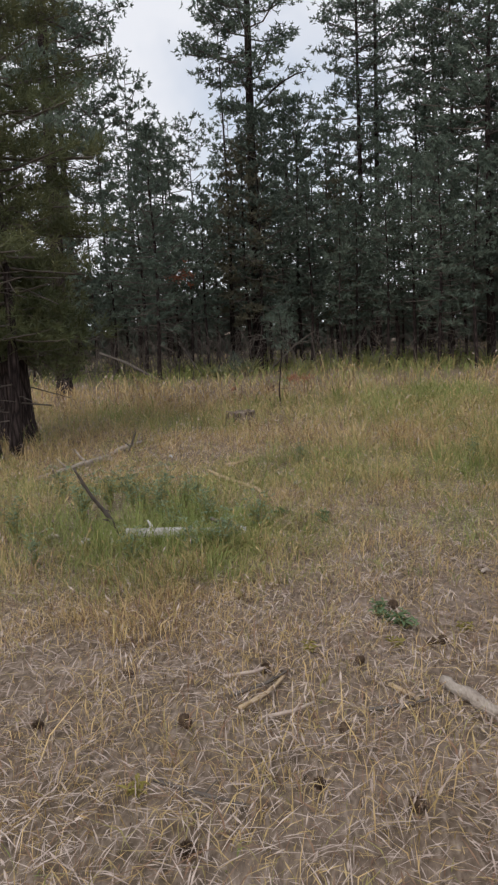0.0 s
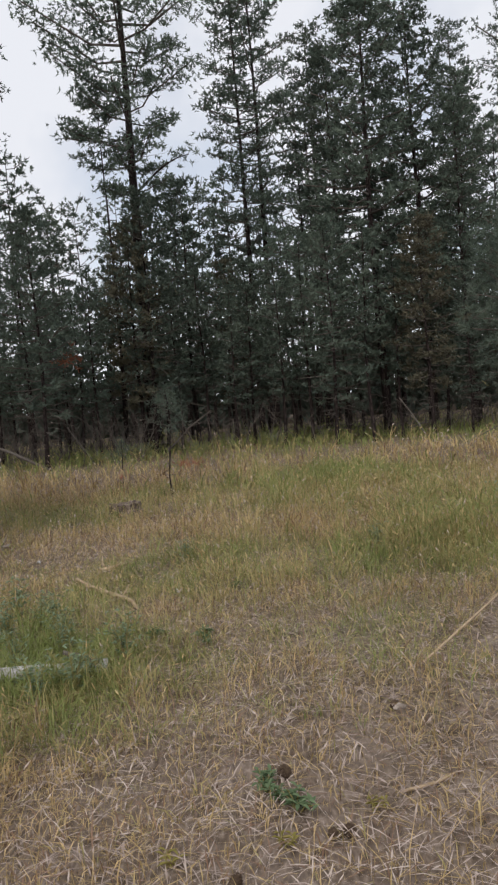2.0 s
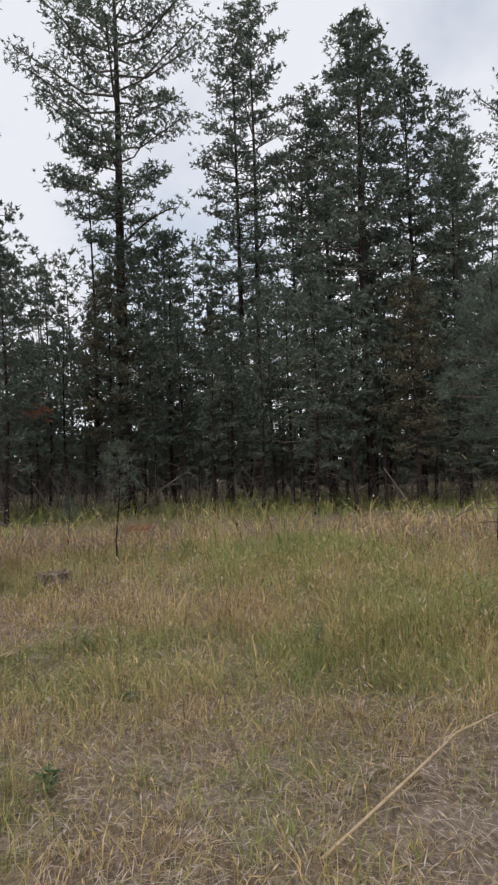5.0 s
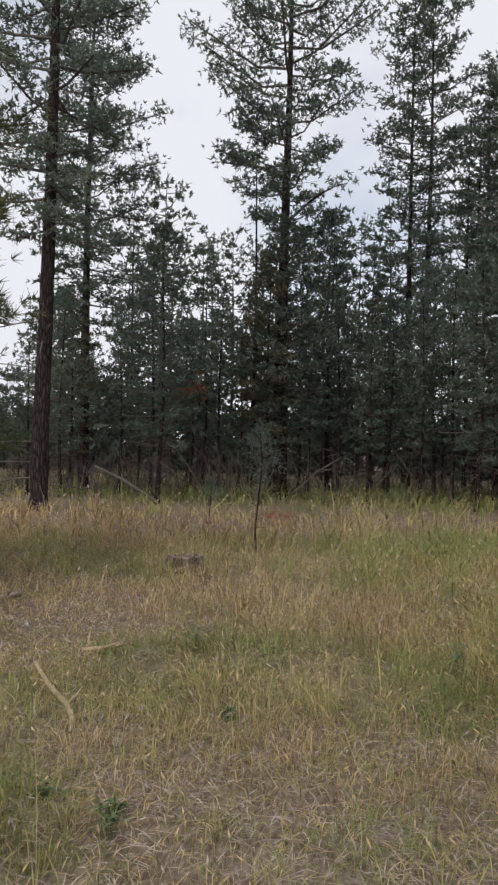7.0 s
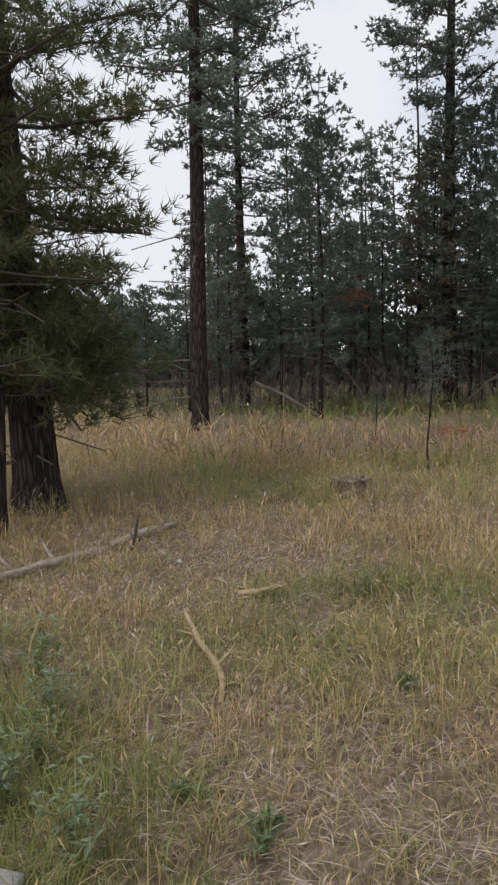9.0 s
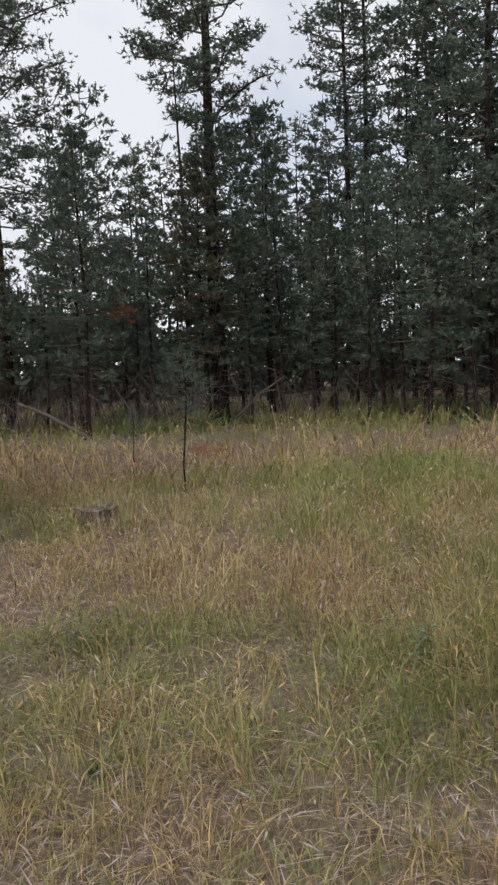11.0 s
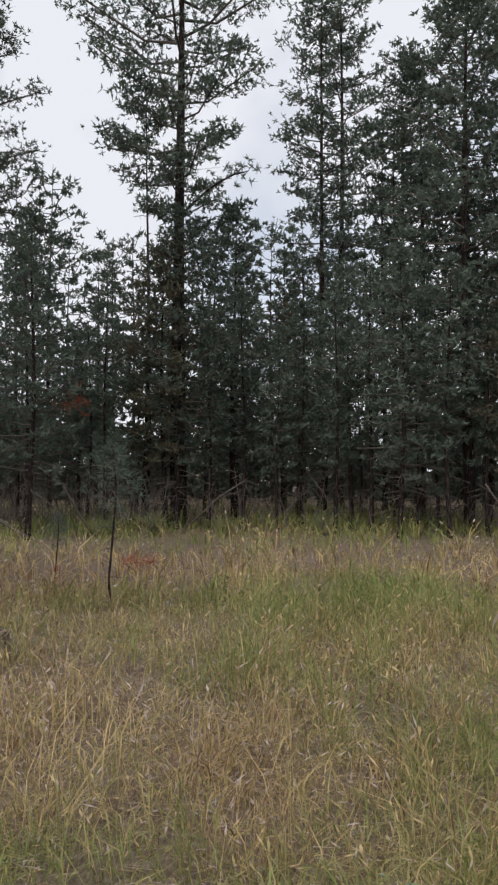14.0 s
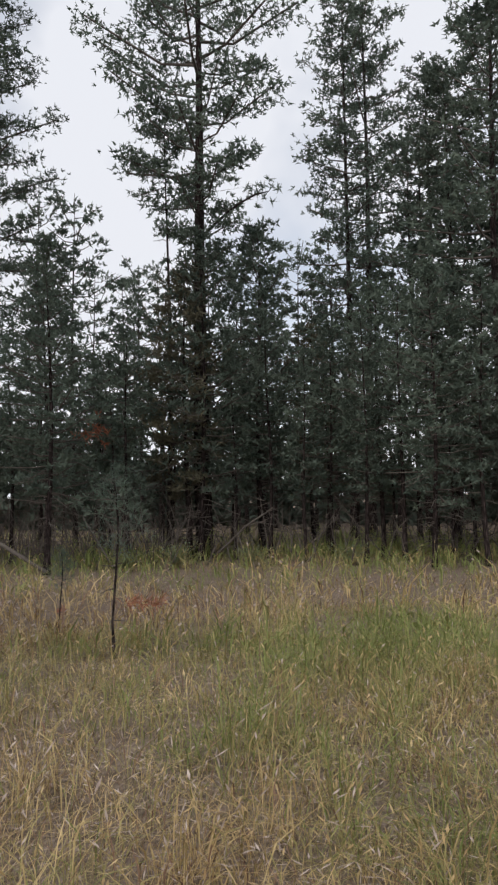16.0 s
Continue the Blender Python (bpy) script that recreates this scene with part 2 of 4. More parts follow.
def pine(seed, height, radius, crown, top, limbs, tufts, needles, length, width, r0, lift=0.35, dead=0, bend=0.0, sides=9, leaf=None,
         name="pine_tree", profile=0.7, clump=1.0, spread=1.3, gaps=0.1, twisty=0.12, low=0.9, droop=0.18, slim=False):
    """A pine at the origin. crown: height of the lowest green limb; top: radius share at the tip; profile: where the crown is widest."""
    rng = np.random.default_rng(seed)
    rr = random.Random(seed)
    base = new(name)
    phase = rng.uniform(0, 6.28)

    def stem(z):
        u = z / height
        return Vector((bend * u * u * height + 0.05 * math.sin(u * 6 + phase), 0.05 * math.sin(u * 5 + phase * 2), z))

    trunk = Tubes()
    zs = [-0.15, 0.12, 0.4, 0.9] + [height * (i + 1) / 10 for i in range(10) if height * (i + 1) / 10 > 1.2]
    trunk.add([stem(z) for z in zs], [max(0.012, r0 * (1.45 if z < 0 else 1.2 if z < 0.3 else 1.0) * (1 - 0.93 * max(z, 0) / height)) for z in zs], sides, 0.08, rr)
    part(base, "trunk", trunk.mesh("trunk", [BARK]))
    wood, cs, ws = Tubes(), [], []
    for b in range(limbs + dead):
        alive = b < limbs
        u = (b + rng.uniform(0, 1)) / limbs if alive else rng.uniform(0, 1)
        z = crown + (height * 0.985 - crown) * u ** low if alive else rng.uniform(min(0.6, crown * 0.3), crown + 0.25 * (height - crown))
        if u < profile * 0.45:
            share = 0.55 + 0.45 * u / (profile * 0.45)
        else:
            share = top + (1 - top) * max(0.0, 1 - (u - profile * 0.45) / (1 - profile * 0.45)) ** 0.8
        ln = radius * share * rng.uniform(0.55, 1.15)
        if not alive:
            ln = radius * rng.uniform(0.25, 0.75)
        az = b * 2.4 + rng.uniform(-0.5, 0.5)
        out = Vector((math.cos(az), math.sin(az), 0))
        rise = (lift + 0.5 * u + rng.uniform(-0.25, 0.25)) if alive else rng.uniform(-0.45, 0.15)
        p0, pts = stem(z), []
        side = out.cross(Vector((0, 0, 1))) * rng.uniform(-1, 1) * twisty * ln
        for i in range(4):
            s = i / 3
            pts.append(p0 + out * (ln * s) + Vector((0, 0, 1)) * (ln * (rise * s * s * 0.8 - (droop * s * (1 - u) if alive else 0.0))) + side * s * s)
        rb = max(0.008, min(r0 * 0.32, 0.018 * ln + 0.006) * (1.0 if alive else 0.7))
        wood.add(pts if slim else [pts[0], pts[1], pts[3]], [rb, rb * 0.75, rb * 0.5, rb * 0.2][:4 if slim else 3], 3, cap=False)
        if not alive:
            for i in range(1):
                q = pts[1].lerp(pts[3], rng.uniform(0, 0.8))
                wood.add([q, q + Vector(rng.normal(size=3)) * ln * 0.16], [rb * 0.4, rb * 0.15], 3, cap=False)
            continue
        if rng.uniform() < gaps:
            continue
        m = max(2, int(tufts * (0.4 + 0.6 * ln / radius)))
        nodes = max(1, round(m / 9))
        shares = [1 - 0.62 * (j + rng.uniform(0, 0.7)) / nodes for j in range(nodes)]
        hubs = [Vector(rng.normal(size=3)) * clump * 0.15 * ln * (1.2 - sh) for sh in shares]
        for i in range(m):
            j = i % nodes
            s = min(1.0, max(0.15, shares[j] + rng.normal(0, 0.03)))
            q = pts[int(s * 2.999)].lerp(pts[min(3, int(s * 2.999) + 1)], s * 3 - int(s * 2.999))
            off = hubs[j] + Vector(rng.normal(size=3)) * clump * (0.07 + 0.07 * min(ln, 1.6))
            off.z = abs(off.z) * 0.6
            tip = q + off
            if i < nodes * 2 and off.length > 0.15:
                k = len(wood.v)
                wood.v += [q - Vector((0, 0, 0.008)), q + Vector((0, 0, 0.008)), tip]
                wood.f.append((k, k + 1, k + 2))
            way = (out * 0.6 + off.normalized() * 0.7 + Vector((0, 0, 0.45))).normalized()
            cs.append(tip), ws.append(way)
    for i in range(4):
        cs.append(stem(height * (1 - 0.012 * i))), ws.append(Vector((0, 0, 1)))
    part(base, "limbs", wood.mesh("limbs", [TWIG]), kind="stuff")
    v, f = needle_fans(cs, ws, needles, length, width, spread, rng, slim)
    part(base, "needles", mesh_of("needles", v, f, [leaf or NEEDLE]), kind="stuff")
    return base


# ---- ground ----
def lumps(x, y):
    return 0.03 * noise.noise((x * 0.5, y * 0.5, 3.0)) + 0.012 * noise.noise((x * 2.3, y * 2.3, 7.0))


def build_ground():
    edges = [-900, -300, -120, -60]
    xs = np.array(edges + list(np.arange(-30, -8, 1.0)) + list(np.arange(-8, 8, 0.22)) + list(np.arange(8, 30, 1.0)) + [60, 120, 300, 900])
    ys = np.array(edges + list(np.arange(-30, 0, 1.5)) + list(np.arange(0, 16, 0.22)) + list(np.arange(16, 60, 1.0)) + [60, 120, 300, 900])
    v = [(x, y, lumps(x, y) if abs(x) < 40 and abs(y) < 60 else 0.0) for y in ys for x in xs]
    nx = len(xs)
    f = np.array([(j * nx + i, j * nx + i + 1, (j + 1) * nx + i + 1, (j + 1) * nx + i) for j in range(len(ys) - 1) for i in range(nx - 1)])
    tagged(new("ground", mesh_of("ground", v, f, [GROUND], smooth=True)), "dry soil with bleached grass litter and pine needles", "ground", kind="structure")


build_ground()


# ---- meadow grass ----
def field(rng, count, y0, y1, power=1.0):
    """Random places over the clearing, wider with distance."""
    u = rng.uniform(0, 1, count) ** power
    y = y0 + (y1 - y0) * u
    left = np.minimum(-1.6 - 0.30 * y, 1.2 - 0.86 * (y - 3.2))
    right = 1.2 + 0.46 * y
    x = left + (right - left) * rng.uniform(0, 1, count)
    return x, y


def wave(x, y, scale, seed):
    """A smooth field of bumps from -1 to 1."""
    r = np.random.default_rng(seed)
    s = np.zeros_like(x)
    for i in range(7):
        a, k = r.uniform(0, 6.28), scale * r.uniform(0.6, 2.2)
        s += np.sin(k * (x * math.cos(a) + y * math.sin(a)) + r.uniform(0, 6.28))
    return s / 3.4


def spot(x, y, cx, cy, rx, ry):
    return np.exp(-(((x - cx) / rx) ** 2 + ((y - cy) / ry) ** 2))


def tallness(x, y):
    """Height of the standing grass in metres over the plan."""
    h = 0.12 + 0.14 * np.clip((y - 4.6) / 2.5, 0, 1) + 0.19 * np.clip((y - 8.0 + 0.25 * x) / 4.5, 0, 1)
    h *= 1 + 0.22 * wave(x, y, 0.9, 5) + 0.22 * wave(x, y, 2.6, 6)
    h *= 1 + 0.22 * wave(x, y, 6.5, 7) + 0.15 * wave(x, y, 13.0, 8)
    h += 0.12 * spot(x, y, -0.9, 5.4, 1.0, 0.9) + 0.08 * spot(x, y, 2.6, 9.0, 1.2, 2.0) + 0.10 * spot(x, y, -2.4, 6.6, 1.2, 1.4)
    h *= 1 - 0.62 * spot(x, y, -1.6, 9.6, 1.1, 1.3) - 0.35 * spot(x, y, 0.4, 6.6, 1.3, 0.8)
    return np.clip(h, 0.04, 0.62)


def greenness(x, y):
    g = 0.29 + 0.12 * np.clip((y - 4.6) / 2, 0, 1) + 0.28 * wave(x, y, 0.55, 11) + 0.30 * wave(x, y, 1.9, 12)
    g += 0.24 * wave(x, y, 5.5, 13) + 0.2 * wave(x, y, 12.0, 14)
    g += 0.55 * spot(x, y, -0.9, 5.6, 1.1, 1.0) + 0.5 * spot(x, y, -2.2, 6.5, 1.5, 1.2) + 0.45 * spot(x, y, 2.2, 18, 1.5, 4) + 0.2 * spot(x, y, 2.8, 9.5, 1.2, 2)
    g += 0.05 * spot(x, y, -3.4, 14.5, 2.0, 1.6) + 0.45 * np.clip((y - 21.5) / 2.5, 0, 1)
    g -= 0.75 * spot(x, y, -4.0, 18.6, 4.5, 2.0) + 0.4 * spot(x, y, 5.0, 19.0, 2.0, 2.0) + 0.5 * spot(x, y, 0.3, 3.3, 2.2, 1.4)
    return g


def blades(name, label, seed, count, y0, y1, width, hscale, lean, power=1.0, lying=0.0, seeds=0.0, place=None, green=0.0, bareness=0.75):
    rng = np.random.default_rng(seed)
    x, y = place(rng, count) if place else field(rng, count, y0, y1, power)
    clumps = max(1, count // 14)
    tuft = rng.integers(0, clumps, count)
    cx, cy = place(rng, clumps) if place else field(rng, clumps, y0, y1, power)
    together = rng.uniform(0, 1, count) < 0.6
    dx, dy = rng.normal(0, 0.045, count), rng.normal(0, 0.045, count)
    x = np.where(together, cx[tuft] + dx, x)
    y = np.where(together, cy[tuft] + dy, y)
    bare = (wave(x, y, 2.4, 31) + 0.8 * wave(x, y, 1.1, 32) > 0.75) & (rng.uniform(0, 1, count) < bareness)
    keep = np.flatnonzero(~bare)
    other = keep[rng.integers(0, len(keep), count)]
    x, y = np.where(bare, x[other] + rng.normal(0, 0.03, count), x), np.where(bare, y[other] + rng.normal(0, 0.03, count), y)
    h = tallness(x, y) * hscale * rng.uniform(0.4, 1.2, count) * np.where(together, rng.uniform(0.65, 1.45, clumps)[tuft], 0.85)
    flat = rng.uniform(0, 1, count) < lying
    az = np.where(together, np.arctan2(dy, dx) + rng.normal(0, 0.6, count), rng.uniform(0, 6.28, count))
    tilt = np.where(flat, rng.uniform(1.25, 1.5, count), np.abs(rng.normal(0, lean, count)) + 0.05)
    h = np.where(flat, rng.uniform(0.04, 0.2, count), h)
    out = np.stack([np.cos(az), np.sin(az), np.zeros(count)], 1)
    yaw = rng.uniform(0, 6.28, count)
    side = np.stack([np.cos(yaw), np.sin(yaw), np.zeros(count)], 1) * (width * rng.uniform(0.6, 1.4, count))[:, None] / 2
    up = np.array([0, 0, 1.0])
    p = np.stack([x, y, np.where(flat, rng.uniform(0.008, 0.035, count), -0.02)], 1)
    st, ct = np.sin(tilt)[:, None], np.cos(tilt)[:, None]
    mid = p + h[:, None] * 0.55 * (out * st * 0.7 + up * np.maximum(ct, 0.02))
    curl = (rng.uniform(0, 1, count) ** 2)[:, None]
    tip = p + h[:, None] * (out * np.minimum(1.0, st * 1.3 + 0.45 * curl) + up * np.maximum(ct * (0.95 - 0.42 * curl), 0.03))
    head = (rng.uniform(0, 1, count) < seeds)[:, None]
    v = np.stack([p, mid + side * 1.1, mid - side * 1.1, tip], 1).reshape(-1, 3)
    i = np.arange(count)[:, None] * 4
    f = np.concatenate([i + [0, 1, 2], i + [2, 1, 3]], 1).reshape(-1, 3)
    who = np.flatnonzero(head[:, 0])
    d = (tip - mid)[who]
    d /= np.linalg.norm(d, axis=1, keepdims=True) + 1e-9
    hl = (0.035 + 0.05 * h[who])[:, None]
    sd = side[who] * 2.0
    hv = np.stack([tip[who] - d * hl * 0.7, tip[who] - d * hl * 0.1 + sd, tip[who] - d * hl * 0.1 - sd, tip[who] + d * hl * 0.5], 1).reshape(-1, 3)
    hi = len(v) + np.arange(len(who))[:, None] * 4
    hf = np.concatenate([hi + [0, 1, 2], hi + [2, 1, 3]], 1).reshape(-1, 3)
    v, f = np.concatenate([v, hv]), np.concatenate([f, hf])
    g = greenness(x, y) + green + rng.normal(0, 0.13, count) + np.where(together, rng.normal(0, 0.26, clumps)[tuft], 0)
    kind = np.where(g > 0.78, 2, np.where(g > 0.42, 1, np.where(rng.uniform(0, 1, count) < 0.5, 0, np.where(rng.uniform(0, 1, count) < 0.45, 5, 3))))
    kind = np.where(flat, np.where(rng.uniform(0, 1, count) < 0.72, 4, np.where(rng.uniform(0, 1, count) < 0.5, 0, 5)), kind)
    me = mesh_of(name, v, f, [STRAW, OLIVE, GREEN, TAN, PALE, STEM], np.concatenate([np.repeat(kind, 2), np.repeat(np.where(kind[who] == 2, 1, np.where(kind[who] == 1, 3, 4)), 2)]))
    return tagged(new(name, me), label, "grass", kind="stuff")


def around(spots):
    """Places scattered round the given spots: x, y, radius."""
    s = np.array(spots)

    def pick(rng, count):
        k = rng.integers(0, len(s), count)
        return s[k, 0] + rng.normal(0, 0.5, count) * s[k, 2], s[k, 1] + rng.normal(0, 0.5, count) * s[k, 2]
    return pick


blades("dry_litter", "bleached flattened grass stems lying on the soil", 21, 34000, 1.6, 8.0, 0.0046, 0.7, 0.6, 0.9, lying=0.94, bareness=0.1)
blades("dry_thatch", "matted fallen straw under the tall meadow grass", 31, 16000, 7.5, 17.0, 0.010, 0.8, 0.8, 0.8, lying=0.75, bareness=0.2)
blades("meadow_grass", "short dry meadow grass, tan and olive", 22, 58000, 1.8, 10.0, 0.0040, 0.9, 0.75, 0.75, lying=0.06, seeds=0.2)
blades("meadow_grass", "tall seeded meadow grass, straw and olive green", 23, 70000, 8.0, 17.0, 0.0058, 0.78, 0.85, 0.8, lying=0.06, seeds=0.36, bareness=0.3)
blades("meadow_grass", "tall tan and green grass before the forest edge", 24, 29000, 15.5, 42.0, 0.018, 1.05, 0.55, 1.1, seeds=0.3, bareness=0.2)
blades("meadow_grass", "fine seeded dry grass in the middle of the clearing", 34, 26000, 6.5, 11.5, 0.0034, 0.75, 0.85, 0.9, lying=0.15, seeds=0.3, bareness=0.2)
blades("bent_stalks", "long pale bent seed stalks above short grass", 27, 1500, 2.0, 11.0, 0.0045, 1.9, 0.8, seeds=0.85)
blades("curled_leaves", "broad dry curled grass leaves", 28, 5500, 1.8, 12.0, 0.0065, 0.75, 0.9, 0.9, lying=0.25)
blades("bent_stalks", "pale bent seed stalks over the tall meadow", 29, 1600, 9.0, 18.0, 0.006, 1.0, 0.75, seeds=0.9)
def outskirts(rng, count):
    """Places over the wider clearing, beside and behind the walk."""
    return rng.uniform(-16, 14, count), rng.uniform(-12, 22, count)


blades("clearing_grass", "sparse dry grass over the wider clearing", 30, 9000, 0, 0, 0.006, 0.9, 0.6, place=outskirts, seeds=0.1)
blades("green_grass", "fresh green grass tufts round the grey log", 25, 11000, 0, 0, 0.0042, 1.0, 0.6, place=around([(-1.0, 5.5, 0.8), (-1.8, 5.6, 1.0), (-1.4, 6.4, 0.9), (-0.7, 5.85, 0.35), (-0.6, 6.4, 0.6), (-0.8, 4.8, 0.9), (-1.3, 4.4, 0.7)]), green=0.12)
blades("green_grass", "fresh green grass in the tall meadow", 26, 9500, 0, 0, 0.006, 1.0, 0.5, seeds=0.35, place=around([(2.9, 9.4, 1.2), (2.2, 15.5, 1.8), (1.4, 17.0, 1.6), (1.9, 15.0, 1.6), (0.9, 18.5, 1.6), (2.6, 17.5, 1.6), (0.7, 12.2, 1.2), (3.2, 12.5, 1.6), (1.8, 13.5, 1.6)]), green=0.15)

blades("green_grass", "bright green grass between the trunks of the glade", 32, 6000, 0, 0, 0.022, 1.15, 0.5, place=around([(0.5, 31.0, 3.0), (4.0, 30.0, 3.5), (2.0, 36.0, 4.0), (-4.5, 28.0, 3.0), (7.5, 28.0, 3.0)]), green=0.45)

blades("stump_grass", "brown dry grass growing round the stump", 33, 900, 0, 0, 0.006, 0.8, 0.6, place=around([(-1.45, 12.9, 0.4), (-1.15, 13.1, 0.4), (-1.8, 13.2, 0.4), (-1.3, 12.4, 0.6)]), green=-0.1, seeds=0.3)


# ---- pines ----
def set_tree(ob, x, y, turn, label, group="", scale=1.0):
    ob.location, ob.rotation_euler = (x, y, -0.03), (0, 0, radians(turn))
    ob.scale = (scale, scale, scale)
    return tagged(ob, label, "pine tree", group)


# the lone pine beside the path and its two slim neighbours
near = pine(3, 13.0, 1.8, 1.6, 0.4, 120, 96, 11, 0.17, 0.014, 0.25, lift=0.0, dead=26, sides=24, leaf=NEEDLE_NEAR, profile=1.1, clump=1.25, gaps=0.02, low=1.8, droop=0.5, spread=0.85)
set_tree(near, -4.48, 11.67, 40, "large pine with dark furrowed bark and low olive green limbs")
near.rotation_euler = (0, radians(-3), radians(40))
slim = pine(4, 6.0, 1.2, 1.5, 0.25, 46, 20, 18, 0.17, 0.010, 0.085, lift=0.1, dead=12, bend=-0.03, leaf=NEEDLE_NEAR, profile=0.9, clump=1.3)
set_tree(slim, -4.05, 10.5, 0, "slim young pine with bare lower stem beside the large pine", "slim pines by the large pine")
tagged(copy_thing(slim, pose(-4.15, 10.05, -0.03, 0, -9, 40)), "slim leaning young pine with bare lower stem")

# tall pines of the forest edge
tall_a = pine(5, 21.0, 2.9, 6.2, 0.45, 84, 100, 5, 0.17, 0.05, 0.215, lift=0.12, dead=24, profile=0.8, gaps=0.0, clump=1.25)
set_tree(tall_a, -7.05, 21.7, 0, "tall pine with a straight dark trunk at the meadow's edge", "tall edge pines")
tall_b = pine(6, 20.0, 2.9, 8.2, 0.62, 62, 115, 5, 0.17, 0.052, 0.245, lift=0.5, dead=18, bend=-0.012, profile=1.1, gaps=0.0, twisty=0.35, clump=1.25)
set_tree(tall_b, -2.52, 29.7, 70, "tall open-crowned pine with upswept limbs against the sky", "tall edge pines")
tall_d = pine(7, 23.5, 2.6, 7.5, 0.4, 74, 54, 5, 0.20, 0.066, 0.17, lift=0.25, dead=26, profile=0.8, clump=1.2)
set_tree(tall_d, 2.25, 41.0, 20, "slender tall pine with a pointed crown", "tall edge pines")
cone_e = pine(8, 15.5, 2.3, 1.9, 0.25, 100, 42, 5, 0.18, 0.076, 0.15, lift=0.12, dead=30, profile=0.6, gaps=0.08, clump=1.2)
set_tree(cone_e, 5.2, 28.6, 0, "dense dark green pine with a full conical crown", "tall edge pines")
young = pine(9, 7.6, 1.45, 1.5, 0.15, 58, 26, 5, 0.16, 0.05, 0.075, lift=0.2, dead=44, profile=0.6, gaps=0.06, clump=1.2)
set_tree(young, -5.25, 25.3, 0, "dense young pine with dead lower twigs", "young pines in the understorey")
browned = pine(17, 7.8, 1.45, 1.7, 0.2, 60, 36, 5, 0.16, 0.05, 0.085, lift=0.15, dead=60, profile=0.7, gaps=0.1, clump=1.2, leaf=NEEDLE_BROWN)
set_tree(browned, -2.85, 28.9, 130, "young pine with browned needles and many dead twigs", "young pines in the understorey")
thin_t = pine(10, 6.6, 0.85, 1.9, 0.2, 36, 20, 5, 0.16, 0.05, 0.065, lift=0.3, dead=34, profile=0.7, clump=1.2)
set_tree(thin_t, -0.7, 29.2, 0, "thin young pine with a bare lower stem", "young pines in the understorey")
back = pine(11, 11.5, 1.5, 2.6, 0.25, 42, 17, 5, 0.21, 0.085, 0.10, lift=0.25, dead=14, profile=0.75, sides=5, gaps=0.12, clump=1.2)
set_tree(back, -1.8, 38.0, 0, "slender pine deeper in the forest", "pines deeper in the forest")
back_b = pine(12, 12.5, 1.8, 5.0, 0.45, 32, 18, 5, 0.21, 0.085, 0.10, lift=0.4, dead=18, profile=0.9, sides=5, gaps=0.15, clump=1.2)
set_tree(back_b, -8.4, 36.0, 0, "sparse pine deeper in the forest", "pines deeper in the forest")
bushy = pine(14, 5.4, 1.4, 1.35, 0.3, 38, 17, 5, 0.19, 0.075, 0.06, lift=0.15, dead=34, profile=0.6, sides=5, gaps=0.08, clump=1.4)
set_tree(bushy, -3.6, 30.6, 0, "bushy dark young pine under taller trees", "young pines in the understorey")
snag_t = pine(13, 12.6, 1.4, 10.2, 0.5, 12, 40, 5, 0.17, 0.05, 0.085, lift=0.25, dead=14, profile=1.0, gaps=0.05, clump=1.3)
set_tree(snag_t, -3.55, 30.0, 0, "thin pale pine with few tufts near its top", "tall edge pines")


def more(ob, rows):
    for x, y, turn, s in rows:
        copy_thing(ob, pose(x, y, -0.03, 0, 0, turn) @ Matrix.Scale(s, 4))


more(tall_a, [(-9.3, 30.0, 200, 0.86)])
more(tall_b, [(-23.0, 33.0, 200, 0.9), (13.9, 35.0, 150, 0.95)])
more(tall_d, [(1.45, 40.6, 130, 0.95), (9.6, 34.0, 250, 0.66), (6.3, 34.5, 200, 0.80), (4.2, 35.5, 40, 0.7), (15.5, 44.0, 0, 0.85)])
more(cone_e, [(7.2, 30.6, 120, 0.98), (4.4, 31.6, 220, 0.9), (9.4, 32.6, 80, 0.85), (8.2, 29.0, 20, 0.72)])
more(young, [(-2.36, 28.6, 300, 1.14), (-1.13, 30.9, 210, 1.25), (-6.2, 27.6, 50, 1.0), (-8.6, 26.4, 200, 0.8), (-11.6, 27.5, 20, 0.52), (0.9, 30.2, 250, 0.85), (3.3, 26.2, 300, 0.9),
             (2.2, 29.4, 90, 0.95), (-13.5, 25.5, 110, 0.5), (9.2, 28.0, 170, 0.85), (-15.5, 29.0, 10, 0.55), (7.6, 27.0, 10, 0.7), (11.0, 29.5, 90, 0.85)])
more(browned, [(6.2, 26.4, 60, 0.85), (-9.2, 28.6, 10, 0.8), (0.2, 33.5, 200, 0.9), (9.9, 30.4, 280, 0.95)])
more(thin_t, [(-4.1, 27.6, 80, 0.9), (0.3, 28.2, 190, 0.8), (1.8, 27.6, 250, 0.9), (-7.4, 28.2, 10, 0.9), (4.4, 26.4, 120, 1.0), (2.7, 28.2, 40, 1.05), (7.1, 28.0, 300, 1.0),
              (-1.6, 29.0, 0, 0.85), (-9.9, 27.0, 70, 0.8), (5.4, 27.0, 200, 0.9)])
